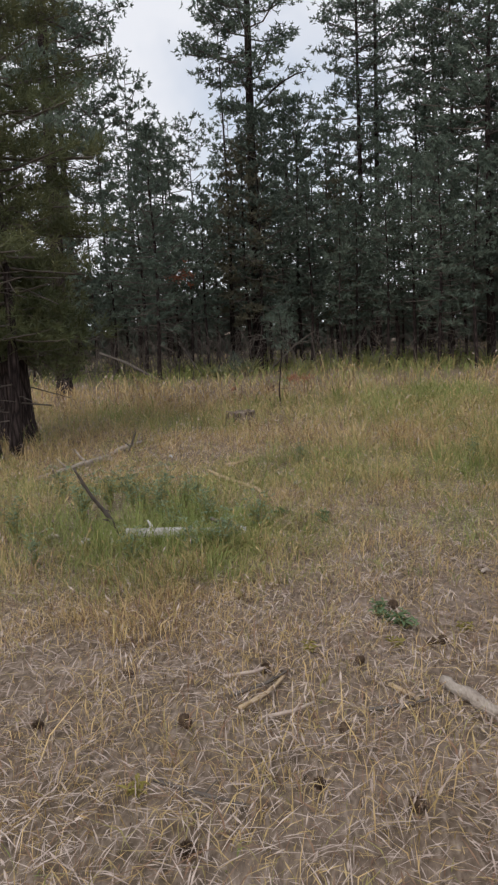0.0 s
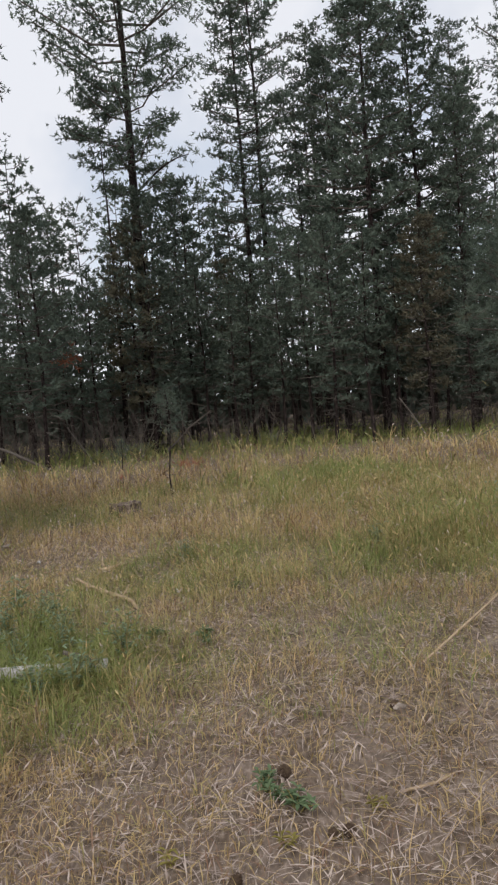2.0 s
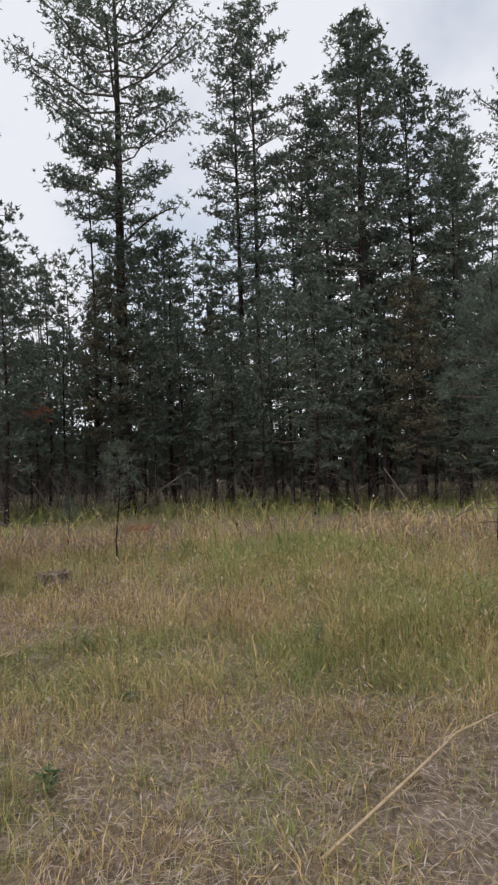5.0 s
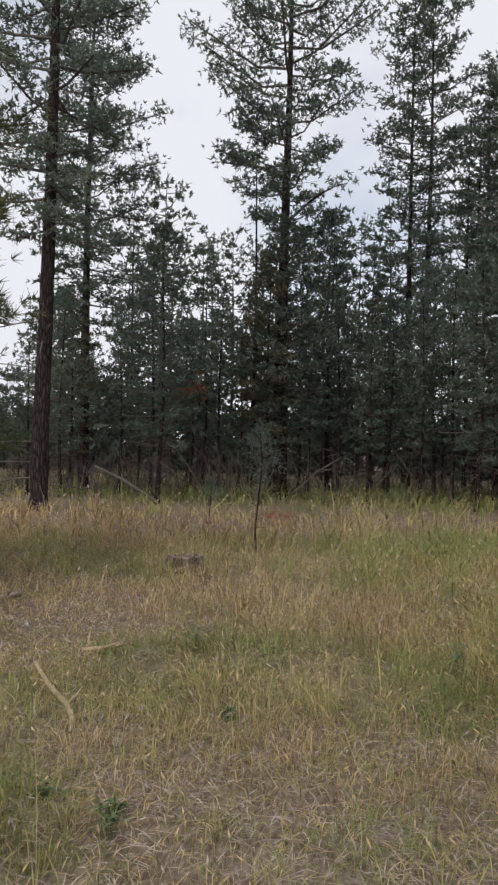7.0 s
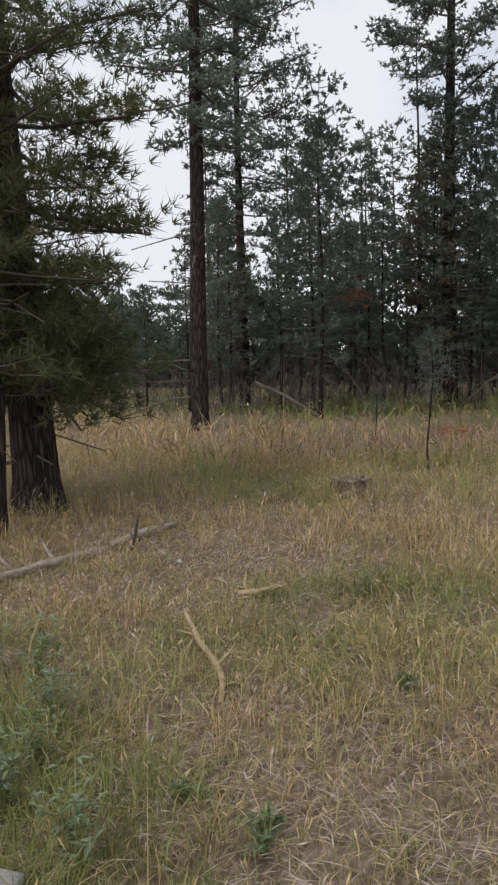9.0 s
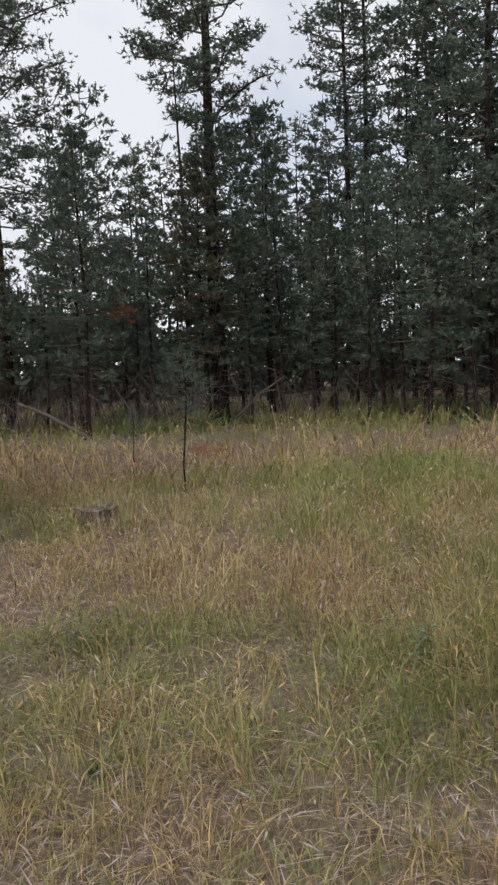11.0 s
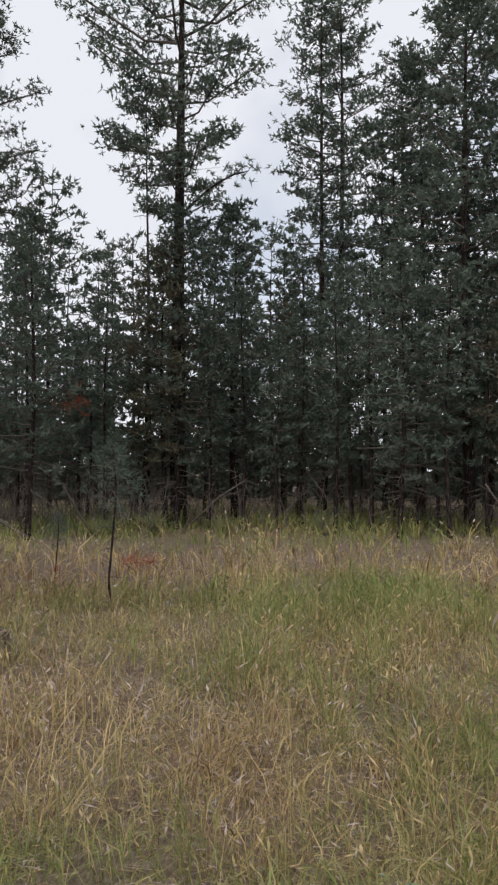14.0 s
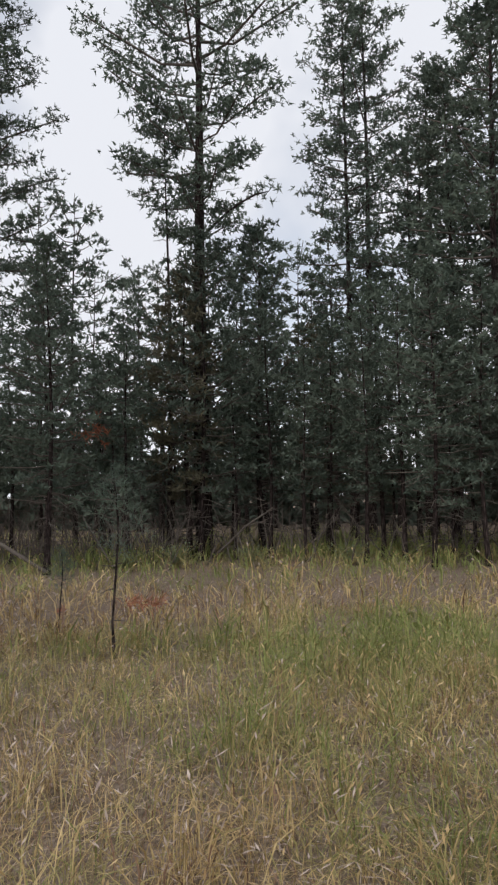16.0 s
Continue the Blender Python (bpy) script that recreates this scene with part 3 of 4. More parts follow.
more(bushy, [(-5.6, 30.2, 40, 0.95), (-7.7, 31.0, 100, 1.0), (-9.8, 30.8, 160, 0.95), (-1.2, 32.0, 200, 1.0), (0.7, 32.6, 10, 1.0), (2.6, 32.2, 70, 1.05), (4.6, 30.0, 130, 1.0),
             (6.4, 31.4, 250, 1.1), (8.8, 30.6, 20, 1.1), (-12.2, 31.2, 60, 0.75), (-14.8, 31.8, 0, 0.75), (11.4, 31.2, 140, 1.1), (-17.5, 33.5, 30, 0.75), (-4.6, 33.6, 20, 1.1), (-6.9, 34.6, 80, 1.1),
             (-2.6, 35.2, 50, 1.1), (1.6, 35.6, 0, 1.15), (13.6, 33.0, 75, 1.1), (3.8, 27.6, 15, 0.75), (-20.5, 35.5, 5, 1.1)])

fill = random.Random(41)
for k in range(30):
    y = fill.uniform(33, 52.0)
    x = fill.uniform(-0.58 * y - 2, 0.48 * y)
    opening = -0.68 < (x - 1) / (y - 4) < -0.47
    copy_thing(bushy if opening else (back, back_b, back if x > -3 else bushy)[k % 3], pose(x, y, -0.03, 0, 0, fill.uniform(0, 360)) @ Matrix.Scale(fill.uniform(0.8, 1.1), 4))

more(back_b, [(-10.2, 44.0, 10, 0.98), (-8.6, 46.0, 80, 1.02), (-6.9, 43.0, 150, 0.95), (-5.4, 47.0, 220, 1.06), (-3.7, 44.5, 300, 0.98), (-0.9, 45.5, 30, 1.05), (0.6, 46.5, 110, 1.1), (3.6, 47.0, 170, 1.1)])
more(back, [(-9.4, 48.0, 60, 1.1), (-7.7, 40.0, 200, 0.92), (-4.6, 41.0, 20, 0.9), (-2.4, 49.0, 140, 1.15), (-0.1, 41.5, 260, 0.95)])

# small pines in the meadow
small = pine(15, 4.15, 0.95, 1.75, 0.25, 40, 20, 18, 0.16, 0.010, 0.055, lift=0.3, dead=14, profile=0.9, clump=1.2)
set_tree(small, 4.72, 14.2, 0, "small pine with bare lower twigs standing in the grass", "small pines in the meadow")
more(small, [(5.75, 14.6, 140, 1.02), (6.4, 16.3, 260, 0.9)])
sapling = pine(16, 1.9, 0.27, 1.1, 0.3, 22, 7, 12, 0.12, 0.006, 0.016, lift=0.35, dead=9, profile=0.9, slim=True, name="pine_sapling")
set_tree(sapling, -0.92, 15.8, 0, "pine sapling with a green top and one rusty dead limb")
rust = np.random.default_rng(61)
rv, rf = needle_fans([(0.10 + 0.05 * i, -0.02 * i, 0.58 + 0.02 * (i % 3)) for i in range(9)], [(0.8, 0.1, 0.2)] * 9, 16, 0.14, 0.009, 0.7, rust, True)
part(sapling, "dead_needles", mesh_of("dead_needles", rv, rf, [NEEDLE_DEAD]), kind="stuff", label="rust red dead needles")
low_sapling = copy_thing(sapling, pose(-1.95, 17.0, -0.03, 0, 0, 120) @ Matrix.Scale(0.55, 4))
tagged(low_sapling, "knee-high pine sapling in tall grass")


def arched_limb():
    """One long bare limb that bows upwards and ends in tufts."""
    rng = np.random.default_rng(63)
    d = Vector((math.cos(radians(-70)), math.sin(radians(-70)), 0))
    line = [d * (1.95 * u) + Vector((-0.1, 0, 8.75 + 1.25 * math.sin(u * 1.5))) for u in (0, 0.2, 0.4, 0.6, 0.8, 1.0)]
    bough = Tubes()
    bough.add(line, [0.05, 0.043, 0.037, 0.03, 0.023, 0.015], 6)
    part(tall_b, "bough", bough.mesh("bough", [BARK]))
    c = [line[-1 - k % 2] + Vector(rng.normal(size=3)) * 0.2 for k in range(16)]
    v, f = needle_fans(c, [(0, 0, 0.5)] * 16, 12, 0.2, 0.04, 1.3, rng)
    part(tall_b, "needle_tuft", mesh_of("needle_tuft", v, f, [NEEDLE]), kind="stuff")


arched_limb()


def rusty_limb():
    rng = np.random.default_rng(62)
    c = [(0.3 * rng.normal(), 0.12 * rng.normal(), 0.14 * rng.normal()) for i in range(16)]
    v, f = needle_fans(c, [(0.3, -0.5, 0.2)] * 16, 16, 0.2, 0.03, 0.8, rng)
    host = copy_thing(bushy, pose(-4.75, 28.4, -0.03, 0, 0, 0))
    tagged(host, "dark young pine with one rust red dead limb")
    ob = part(host, "dead_needles", mesh_of("rust_limb", v, f, [NEEDLE_DEAD]), kind="stuff", label="rust red dead needles")
    ob.location = (0.0, -1.5, 3.25)


rusty_limb()


def far_woods():
    """Closed woods all round, beyond the single trees; those out of view are added to shape bounced light."""
    rng = np.random.default_rng(51)
    n = 5500
    # About a quarter go all round, unseen behind the walk, to shape bounced light.
    a = np.where(rng.uniform(0, 1, n) < 0.75, rng.uniform(0.95, 2.35, n), rng.uniform(0, 6.28, n))
    r = rng.uniform(48, 66, n)
    z = 6.5 * rng.uniform(0, 1, n) ** 1.3 * (0.75 + 0.3 * np.sin(a * 37) * np.sin(a * 13 + 1))
    c = np.stack([r * np.cos(a), r * np.sin(a) + 2, np.abs(z)], 1)
    w = np.stack([rng.normal(0, 0.5, n), rng.normal(0, 0.5, n), np.full(n, 0.8)], 1)
    v, f = needle_fans(c, w, 9, 0.9, 0.34, 0.8, rng)
    tagged(new("far_woods", mesh_of("far_woods", v, f, [HAZE])), "dark pine woods closing the distance, with an added unseen ring", "woods", kind="stuff")


far_woods()


def thicket(name, label, seed, count, x0, x1, y0, y1, tall):
    """Bare dead stems and brushwood leaning every way under the trees."""
    rng = random.Random(seed)
    brush = Tubes()
    for k in range(count):
        x, y, h = rng.uniform(x0, x1), rng.uniform(y0, y1), tall * rng.uniform(0.3, 1.0)
        lean, way = rng.uniform(0.0, 0.9), rng.uniform(0, 6.28)
        dx, dy = math.cos(way) * lean * h, math.sin(way) * lean * h
        bow = rng.uniform(-0.15, 0.15) * h
        r = rng.uniform(0.007, 0.018)
        brush.add([(x, y, -0.03), (x + dx * 0.45 + bow, y + dy * 0.45, h * 0.55), (x + dx, y + dy, h)], [r, r * 0.8, r * 0.35], 3, cap=False)
        q = Vector((x + dx * 0.45 + bow, y + dy * 0.45, h * 0.55))
        brush.add([q, q + Vector((rng.uniform(-0.5, 0.5), rng.uniform(-0.3, 0.3), rng.uniform(0.0, 0.5)))], [r * 0.6, r * 0.25], 3, cap=False)
    return tagged(new(name, brush.mesh(name, [TWIG])), label, "brushwood", kind="stuff")


thicket("dead_brushwood", "tangled dark dead stems under the young pines", 64, 430, -11.5, -2.6, 25.8, 31.0, 1.9)
thicket("dead_brushwood", "thin dark dead stems among the trunks", 65, 260, -2.4, 11.0, 26.6, 33.0, 1.7)


# ---- dead wood, cones and weeds on the ground ----
def fallen(name, label, pts, radii, mat, category, sides=12, rough=0.12, twigs=(), seed=1, group=""):
    """A fallen log or branch along pts, with broken side twigs: (share along it, direction, length)."""
    rng = random.Random(seed)
    base = new(name)
    fine, rad = [], []
    for i in range(len(pts) - 1):
        for s in range(4):
            u = s / 4
            p = Vector(pts[i]).lerp(Vector(pts[i + 1]), u)
            r = radii[i] * (1 - u) + radii[i + 1] * u
            fine.append(p + Vector([rng.uniform(-0.12, 0.12) * r for k in range(3)]))
            rad.append(r * rng.uniform(0.92, 1.08))
    fine.append(Vector(pts[-1])), rad.append(radii[-1])
    body = Tubes()
    body.add(fine, rad, sides, rough, rng)
    part(base, "stem", body.mesh("stem", [mat]))
    for share, way, ln in twigs:
        k = min(int(share * (len(fine) - 1)), len(fine) - 1)
        p, w = fine[k], Vector(way).normalized()
        tw = Tubes()
        bend = Vector((rng.uniform(-1, 1), rng.uniform(-1, 1), 0)) * ln * 0.12
        r = min(rad[k] * 0.55, 0.02)
        tw.add([p, p + w * ln * 0.5 + bend, p + w * ln], [r, r * 0.7, r * 0.25], 6, 0.1, rng)
        part(base, "twig", tw.mesh("twig", [mat]))
    return tagged(base, label, category, group)


fallen("grey_log", "weathered pale grey log half sunk in green grass", [(-1.46, 5.97, 0.11), (-1.1, 6.03, 0.09), (-0.58, 6.10, 0.06)], [0.034, 0.042, 0.05], GREYWOOD, "log", 16, 0.06,
       [(0.35, (-0.3, 0.4, 0.8), 0.1)], 5)
fallen("broken_stub", "dark broken branch piece lying on the grey log", [(-0.62, 6.06, 0.11), (-0.72, 6.05, 0.145), (-0.83, 6.04, 0.19)], [0.016, 0.02, 0.013], TWIG, "branch", 8, 0.2, [], 13)
fallen("leaning_branch", "dark crooked dead branch sticking up from the grass", [(-1.55, 6.2, 0.02), (-1.63, 6.1, 0.22), (-1.72, 6.0, 0.40), (-1.80, 5.9, 0.62)], [0.016, 0.018, 0.014, 0.008],
       TWIG, "branch", 7, 0.15, [(0.45, (0.5, 0.2, -0.2), 0.06), (0.75, (-0.6, 0.1, 0.5), 0.08), (0.3, (-0.7, 0.0, 0.1), 0.07)], 6)
fallen("bark_log", "short broken bark-covered branch on bare soil", [(0.55, 3.57, 0.035), (0.63, 3.42, 0.035), (0.72, 3.25, 0.035)], [0.024, 0.03, 0.026], GREYTAN, "branch", 9, 0.2, [], 7)
fallen("pale_stick", "bare tan crooked stick lying in dry grass", [(-1.26, 8.66, 0.10), (-1.02, 8.32, 0.07), (-0.76, 8.0, 0.05), (-0.65, 7.82, 0.05), (-0.58, 7.62, 0.03)], [0.014, 0.018, 0.02, 0.016, 0.009],
       TANWOOD, "stick", 9, 0.15, [(0.55, (0.3, 0.8, 0.5), 0.16), (0.3, (-0.7, -0.3, 0.3), 0.12)], 8)
fallen("fallen_log", "bleached broken fallen log beside the large pine", [(-2.55, 11.15, 0.08), (-2.68, 10.8, 0.07), (-2.76, 10.35, 0.05)], [0.026, 0.036, 0.03],
       GREYTAN, "log", 12, 0.16, [(0.3, (0.5, -0.2, 0.8), 0.2)], 9, "fallen logs by the large pine")
fallen("fallen_log", "grey rotten fallen log half hidden in grass", [(-2.72, 10.1, 0.05), (-2.86, 9.65, 0.05), (-3.05, 9.2, 0.03), (-3.3, 8.75, 0.0)], [0.034, 0.04, 0.034, 0.025],
       GREYTAN, "log", 12, 0.18, [(0.35, (-0.6, 0.2, 0.6), 0.25), (0.75, (0.3, -0.6, 0.5), 0.16), (0.6, (-0.5, -0.3, 0.7), 0.2)], 12, "fallen logs by the large pine")
for k, (x, y, a) in enumerate(((-2.05, 6.05, 0.3), (-1.75, 5.9, 1.2), (0.35, 8.0, 0.9), (-0.3, 8.0, 2.0), (0.99, 5.06, 0.2), (-1.9, 9.9, 2.4), (-0.6, 10.4, 0.5))):
    w = 0.05 if k < 2 else 0.03
    fallen("wood_chunk", "small pale broken piece of dry wood", [(x - w * math.cos(a), y - w * math.sin(a), 0.06), (x, y, 0.075), (x + w * math.cos(a), y + w * math.sin(a), 0.06)], [w * 0.35, w * 0.5, w * 0.3],
           (GREYTAN, GREYWOOD)[k % 2], "wood piece", 8, 0.3, [], 40 + k, "broken wood pieces")
fallen("dry_stalk", "long thin pale stalk lying across the grass", [(1.25, 5.7, 0.06), (1.7, 6.25, 0.14), (2.05, 6.75, 0.17), (2.38, 7.1, 0.16)], [0.007, 0.008, 0.007, 0.004],
       TANWOOD, "stalk", 6, 0.1, [(0.6, (0.5, 0.2, 0.4), 0.15)], 14)
fallen("forked_stick", "small forked pale stick on the bare patch", [(-1.15, 9.26, 0.05), (-1.05, 9.36, 0.04), (-0.92, 9.5, 0.05)], [0.02, 0.026, 0.014], TANWOOD, "stick", 8, 0.15,
       [(0.35, (-0.2, 0.3, 0.9), 0.14), (0.6, (0.9, 0.2, 0.35), 0.16)], 10)
fallen("dark_twig", "dark dead twig standing out of the grass", [(-2.55, 10.3, 0.02), (-2.45, 10.2, 0.2), (-2.36, 10.1, 0.36)], [0.02, 0.016, 0.008], TWIG, "branch", 7, 0.15, [(0.4, (-0.5, 0.1, 0.5), 0.14)], 11)
for k, (a, c, r) in enumerate((((-0.31, 3.30), (-0.14, 3.62), 0.011), ((-0.36, 3.42), (-0.10, 3.72), 0.008), ((-0.22, 3.22), (0.0, 3.36), 0.008), ((0.32, 3.54), (0.43, 3.38), 0.012), ((0.22, 3.30), (0.52, 3.42), 0.008),
                               ((-0.42, 3.62), (-0.2, 3.74), 0.009), ((0.85, 4.3), (1.1, 4.42), 0.007), ((-0.55, 2.75), (-0.2, 2.6), 0.007))):
    mid = ((a[0] + c[0]) / 2 + 0.02, (a[1] + c[1]) / 2 - 0.02, 0.03)
    fallen("twig", "small dry broken twig on the bare soil", [(*a, 0.025), mid, (*c, 0.03)], [r, r, r * 0.6], (TANWOOD, TWIG, PALE)[k % 3], "twig", 6, 0.15, [(0.6, (0.4, 0.6, 0.25), 0.07)], 20 + k, "twigs on the soil")
fallen("fallen_pole", "dark thin fallen trunk leaning at the forest edge", [(-7.2, 25.6, 0.95), (-6.3, 25.3, 0.62), (-5.2, 25.0, 0.05)], [0.035, 0.045, 0.05], TWIG, "fallen trunk", 7, 0.1,
       [(0.5, (0.5, 0, 0.5), 0.5), (0.7, (0.7, 0, -0.2), 0.5)], 31, "dead wood at the forest edge")
fallen("fallen_pole", "dead leaning limb resting by the tall pine", [(-0.55, 28.8, 1.35), (-1.3, 28.7, 0.85), (-2.1, 28.6, 0.1)], [0.018, 0.028, 0.034], TWIG, "fallen trunk", 7, 0.1,
       [(0.3, (0.7, 0, 0.3), 0.7), (0.45, (0.8, 0, -0.1), 0.8), (0.6, (0.7, 0, 0.25), 0.8), (0.7, (-0.5, 0, 0.6), 0.5)], 32, "dead wood at the forest edge")
fallen("fallen_pole", "dead bare slanting sapling stem at the forest edge", [(-4.9, 26.6, 1.2), (-4.5, 26.5, 0.6), (-4.1, 26.4, 0.0)], [0.02, 0.03, 0.035], TWIG, "fallen trunk", 6, 0.1, [(0.3, (0.5, 0, 0.6), 0.4)], 33, "dead wood at the forest edge")
fallen("fallen_pole", "thin dead bare stem leaning in the thicket", [(5.0, 25.2, 1.3), (5.4, 25.2, 0.7), (5.8, 25.2, 0.0)], [0.018, 0.025, 0.03], TWIG, "fallen trunk", 6, 0.1, [(0.3, (-0.6, 0, 0.5), 0.5), (0.6, (-0.7, 0, 0.3), 0.4)], 34, "dead wood at the forest edge")
fallen("bare_sapling", "bare forked dead sapling in the grass", [(5.3, 15.3, 0.0), (5.35, 15.3, 0.5), (5.5, 15.3, 0.95)], [0.03, 0.026, 0.012], TWIG, "dead sapling", 7, 0.1, [(0.4, (-0.5, 0, 0.8), 0.45), (0.7, (0.6, 0, 0.6), 0.3)], 35)


def stump():
    base = new("stump")
    rng = random.Random(71)
    n = 22
    v, f = [], []
    top = [0.25 + rng.uniform(-0.018, 0.018) + 0.008 * math.cos(k * 0.57) for k in range(n)]
    for ring, (r, z) in enumerate(((0.29, -0.06), (0.235, 0.06), (0.21, 0.16), (0.2, 1.0), (0.135, 0.97), (0.12, 0.7))):
        for k in range(n):
            a = 2 * math.pi * k / n
            rk = r * (1 + (0.1 if k % 2 else -0.07) * rng.uniform(0.3, 1.2)) * (1 + 0.12 * math.cos(2 * a))
            v.append((rk * math.cos(a), rk * math.sin(a), z if ring < 3 else top[k] * z))
    for ring in range(5):
        for k in range(n):
            f.append((ring * n + k, ring * n + (k + 1) % n, ring * n + n + (k + 1) % n, ring * n + n + k))
    part(base, "shell", mesh_of("shell", v, f, [ROTTEN]))
    core = Tubes()
    core.add([(0, 0, 0.0), (0.01, 0, 0.2), (0.02, 0, 0.245)], [0.15, 0.15, 0.1], 12, 0.3, rng)
    part(base, "core", core.mesh("core", [ROTTEN]), label="dark rotten heartwood")
    base.location = (-1.44, 13.4, -0.02)
    tagged(base, "old rotten stump with crumbled bark in the grass", "stump")


stump()


def pine_cone():
    """Overlapping open scales in rings round a core."""
    v, f = [], []
    core = Tubes()
    core.add([(0, 0, 0.004), (0, 0, 0.03), (0, 0, 0.066)], [0.014, 0.022, 0.006], 8)
    v, f = list(core.v), list(core.f)
    for ring in range(7):
        z, r = 0.006 + ring * 0.0095, 0.036 * math.sin(math.pi * (0.22 + ring * 0.105))
        for k in range(9):
            a = 2 * math.pi * (k + 0.5 * (ring % 2)) / 9
            o, t = Vector((math.cos(a), math.sin(a), 0)), Vector((-math.sin(a), math.cos(a), 0))
            b = len(v)
            v += [o * 0.008 + Vector((0, 0, z)), o * r * 0.8 + t * 0.010 + Vector((0, 0, z + 0.002)), o * r * 1.12 + Vector((0, 0, z + 0.008)), o * r * 0.8 - t * 0.010 + Vector((0, 0, z + 0.002)), o * r * 0.7 + Vector((0, 0, z - 0.006))]
            f += [(b, b + 1, b + 2, b + 3), (b, b + 4, b + 1), (b + 1, b + 4, b + 2), (b + 2, b + 4, b + 3), (b + 3, b + 4, b)]
    return mesh_of("pine_cone", v, f, [CONE])


cone_mesh = pine_cone()
tipped = random.Random(72)
for x, y in ((-0.50, 3.16), (0.13, 3.10), (0.58, 4.02), (-0.85, 3.67), (0.37, 2.60), (-1.09, 3.15), (-0.25, 3.74), (0.19, 3.74), (-0.39, 2.38), (0.97, 5.18), (0.41, 4.56), (1.13, 3.97), (0.60, 4.05), (0.05, 2.75)):
    ob = new("pine_cone", cone_mesh)
    ob.matrix_basis = pose(x, y, 0.022 + lumps(x, y), tipped.uniform(55, 100), 0, tipped.uniform(0, 360)) @ Matrix.Scale(tipped.uniform(0.6, 0.85), 4)
    tagged(ob, "dark brown open pine cone lying on litter", "pine cone", "pine cones on the ground")


def leafy(name, label, category, seed, leaves, reach, height, ln, wid, mat, group=""):
    """A low leafy plant: stems with folded leaves."""
    rng = np.random.default_rng(seed)
    base = new(name)
    stems, v, f = Tubes(), [], []
    shoots = max(3, leaves // 9)
    for s in range(shoots):
        a, lean = rng.uniform(0, 6.28), rng.uniform(0.1, 1.0) * reach
        tip = Vector((math.cos(a) * lean, math.sin(a) * lean, height * rng.uniform(0.5, 1.1)))
        mid = Vector((tip.x * 0.35, tip.y * 0.35, tip.z * 0.6))
        stems.add([(0, 0, -0.02), mid, tip], [0.004, 0.003, 0.0015], 4, cap=False)
        for k in range(leaves // shoots):
            u = rng.uniform(0.2, 1.0)
            p = mid.lerp(tip, (u - 0.5) * 2) if u > 0.5 else Vector((0, 0, 0)).lerp(mid, u * 2)
            b = rng.uniform(0, 6.28)
            d = Vector((math.cos(b), math.sin(b), rng.uniform(-0.1, 0.8))).normalized()
            t = d.cross(Vector((0, 0, 1))).normalized()
            l = ln * rng.uniform(0.6, 1.15)
            n = len(v)
            v += [p, p + d * l * 0.5 + t * wid / 2 + Vector((0, 0, 0.004)), p + d * l * 0.5 - Vector((0, 0, 0.003)), p + d * l * 0.5 - t * wid / 2 + Vector((0, 0, 0.004)), p + d * l - Vector((0, 0, l * 0.15))]
            f += [(n, n + 1, n + 2), (n, n + 2, n + 3), (n + 2, n + 1, n + 4), (n + 3, n + 2, n + 4)]
    part(base, "stems", stems.mesh("stems", [OLIVE]), kind="stuff")
    part(base, "leaves", mesh_of("leaves", v, f, [mat]), kind="stuff")
    return tagged(base, label, category, group)


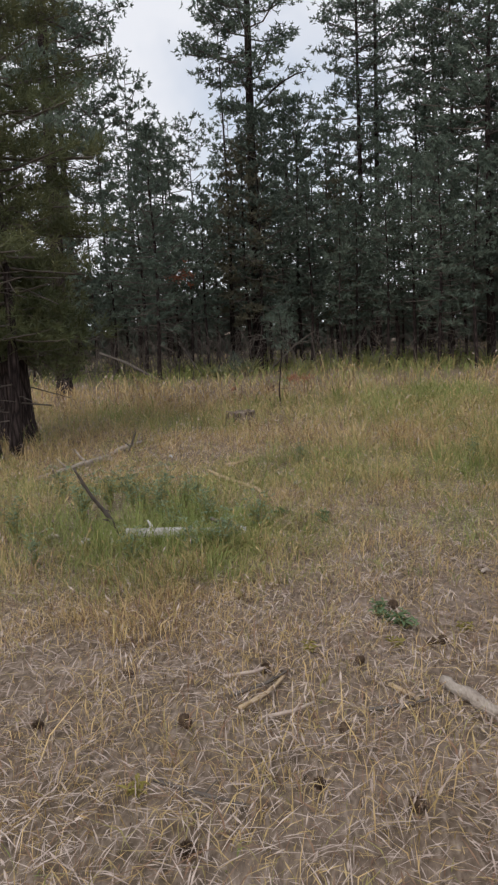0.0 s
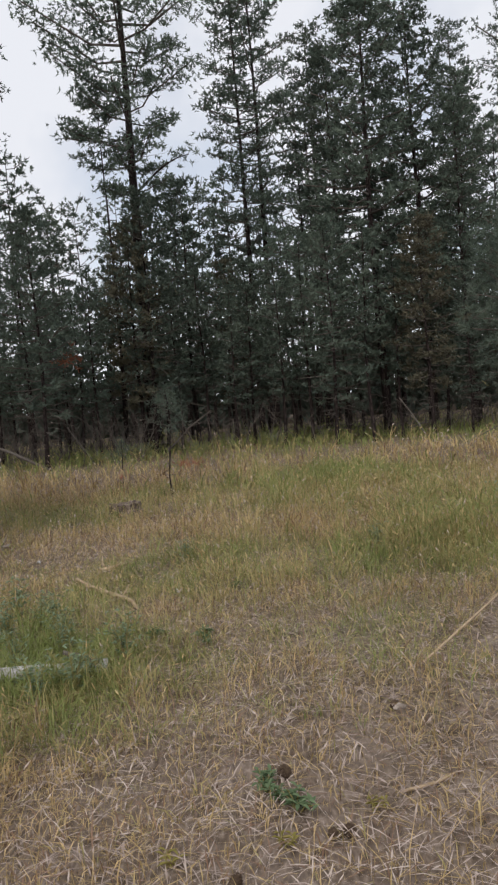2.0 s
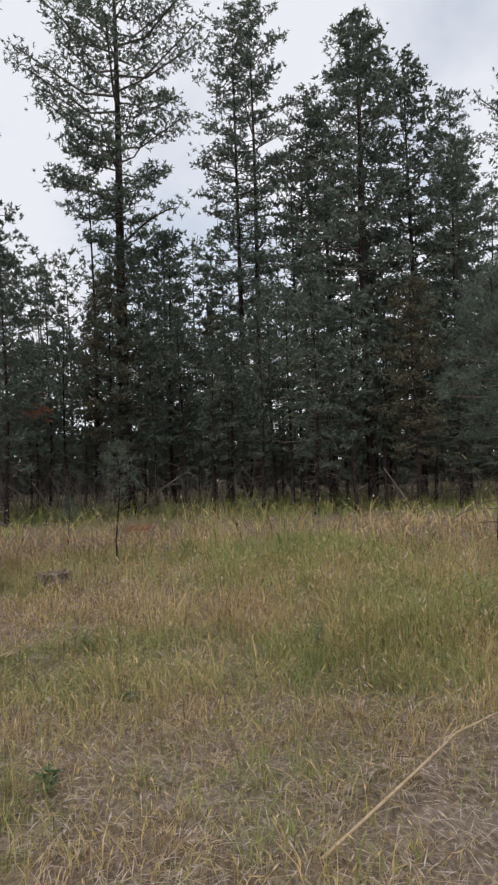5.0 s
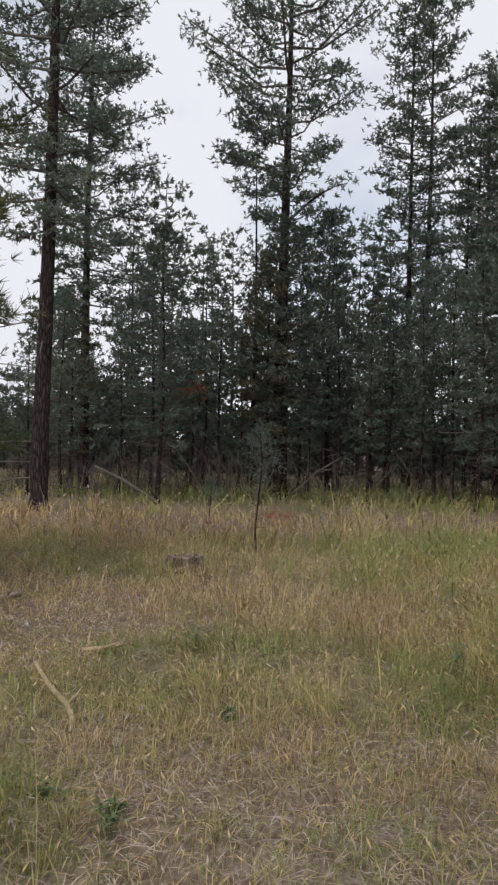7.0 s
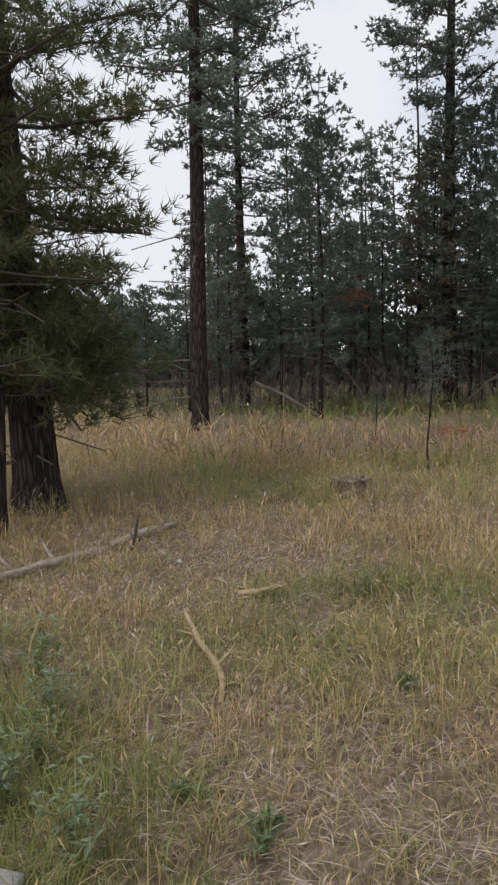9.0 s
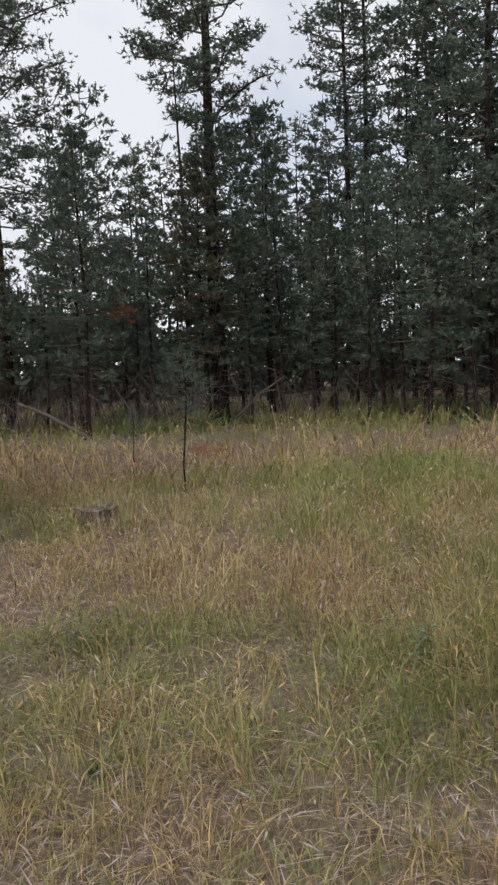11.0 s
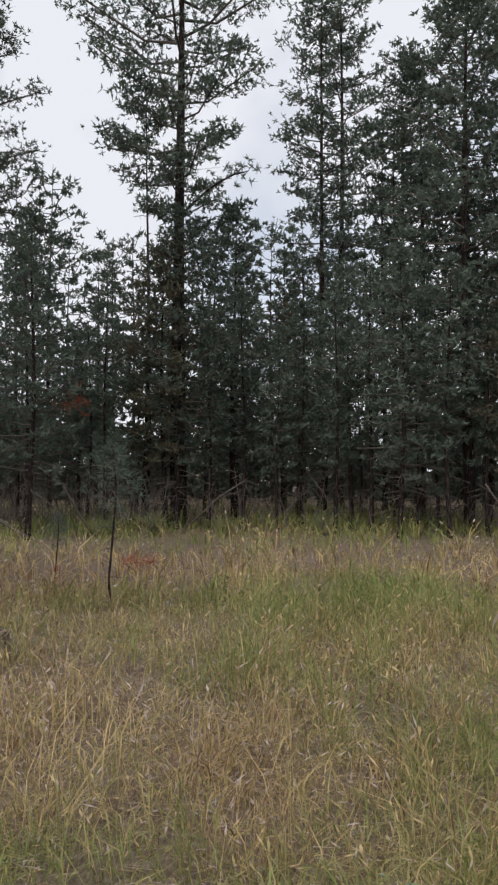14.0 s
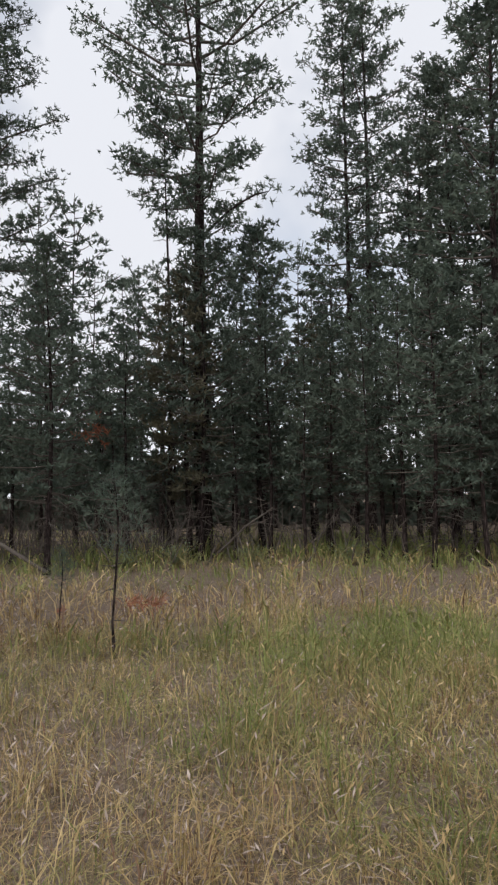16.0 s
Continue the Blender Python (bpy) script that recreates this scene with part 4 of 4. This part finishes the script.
weed = leafy("weed", "low green leafy weed on dry soil", "weed", 81, 60, 0.10, 0.09, 0.055, 0.017, WEED, "green weeds")
weed.location = (0.32, 4.45, 0)
for x, y, s in ((0.43, 4.25, 1.1), (0.36, 4.36, 0.7), (1.64, 4.7, 0.8), (-0.37, 6.8, 1.0), (-0.02, 6.72, 1.0), (0.0, 6.6, 0.8), (0.2, 8.1, 0.9)):
    copy_thing(weed, pose(x, y, 0, 0, 0, 360 * (x * 7.3 % 1)) @ Matrix.Scale(s, 4))
yellow = leafy("yellow_weed", "small yellowed weed on dry soil", "weed", 82, 24, 0.06, 0.06, 0.05, 0.012, YELLOW, "yellowed weeds")
yellow.location = (-0.05, 3.95, 0)
for x, y in ((0.36, 4.0), (0.72, 4.2), (-0.6, 2.7)):
    copy_thing(yellow, pose(x, y, 0, 0, 0, 90 * x))
herb = leafy("tall_herb", "pale green leafy herb among grass", "herb", 83, 130, 0.17, 0.32, 0.06, 0.017, SAGE, "pale green herbs")
herb.location = (-1.72, 7.24, 0)
for x, y, s in ((-1.1, 7.07, 1.0), (-1.35, 6.75, 1.1), (-0.95, 6.5, 0.9), (-2.1, 7.0, 1.1), (-2.4, 6.2, 1.0), (-1.9, 5.3, 0.9), (-0.9, 5.6, 0.9), (-0.5, 6.3, 1.0), (-0.7, 5.7, 1.0), (-1.3, 5.5, 0.8), (-2.5, 7.6, 1.1), (-0.3, 9.4, 0.8), (1.6, 9.2, 0.9), (-1.5, 7.5, 1.1), (-1.25, 7.25, 0.9),
                (-1.85, 7.6, 1.0), (-1.0, 6.8, 0.8), (-1.55, 6.95, 1.0), (-1.95, 7.3, 1.1), (-0.66, 5.92, 0.7), (-0.78, 5.8, 0.6), (-1.2, 6.3, 0.8), (-2.0, 6.6, 1.0)):
    copy_thing(herb, pose(x, y, 0, 0, 0, 360 * (x * 3.7 % 1)) @ Matrix.Scale(s, 4))
shrub = leafy("shrub", "low dense grey-green shrub in the meadow", "shrub", 84, 900, 0.75, 0.55, 0.075, 0.022, SAGE, "low shrubs")
shrub.location = (3.45, 9.7, 0)
for x, y, s in ((4.3, 10.6, 1.1), (4.6, 12.2, 1.2), (5.2, 13.4, 1.0), (-2.6, 26.4, 1.0), (-3.6, 25.6, 0.8), (1.4, 27.2, 0.9), (-0.9, 26.8, 0.8)):
    copy_thing(shrub, pose(x, y, 0, 0, 0, 360 * (x * 1.7 % 1)) @ Matrix.Scale(s, 4))
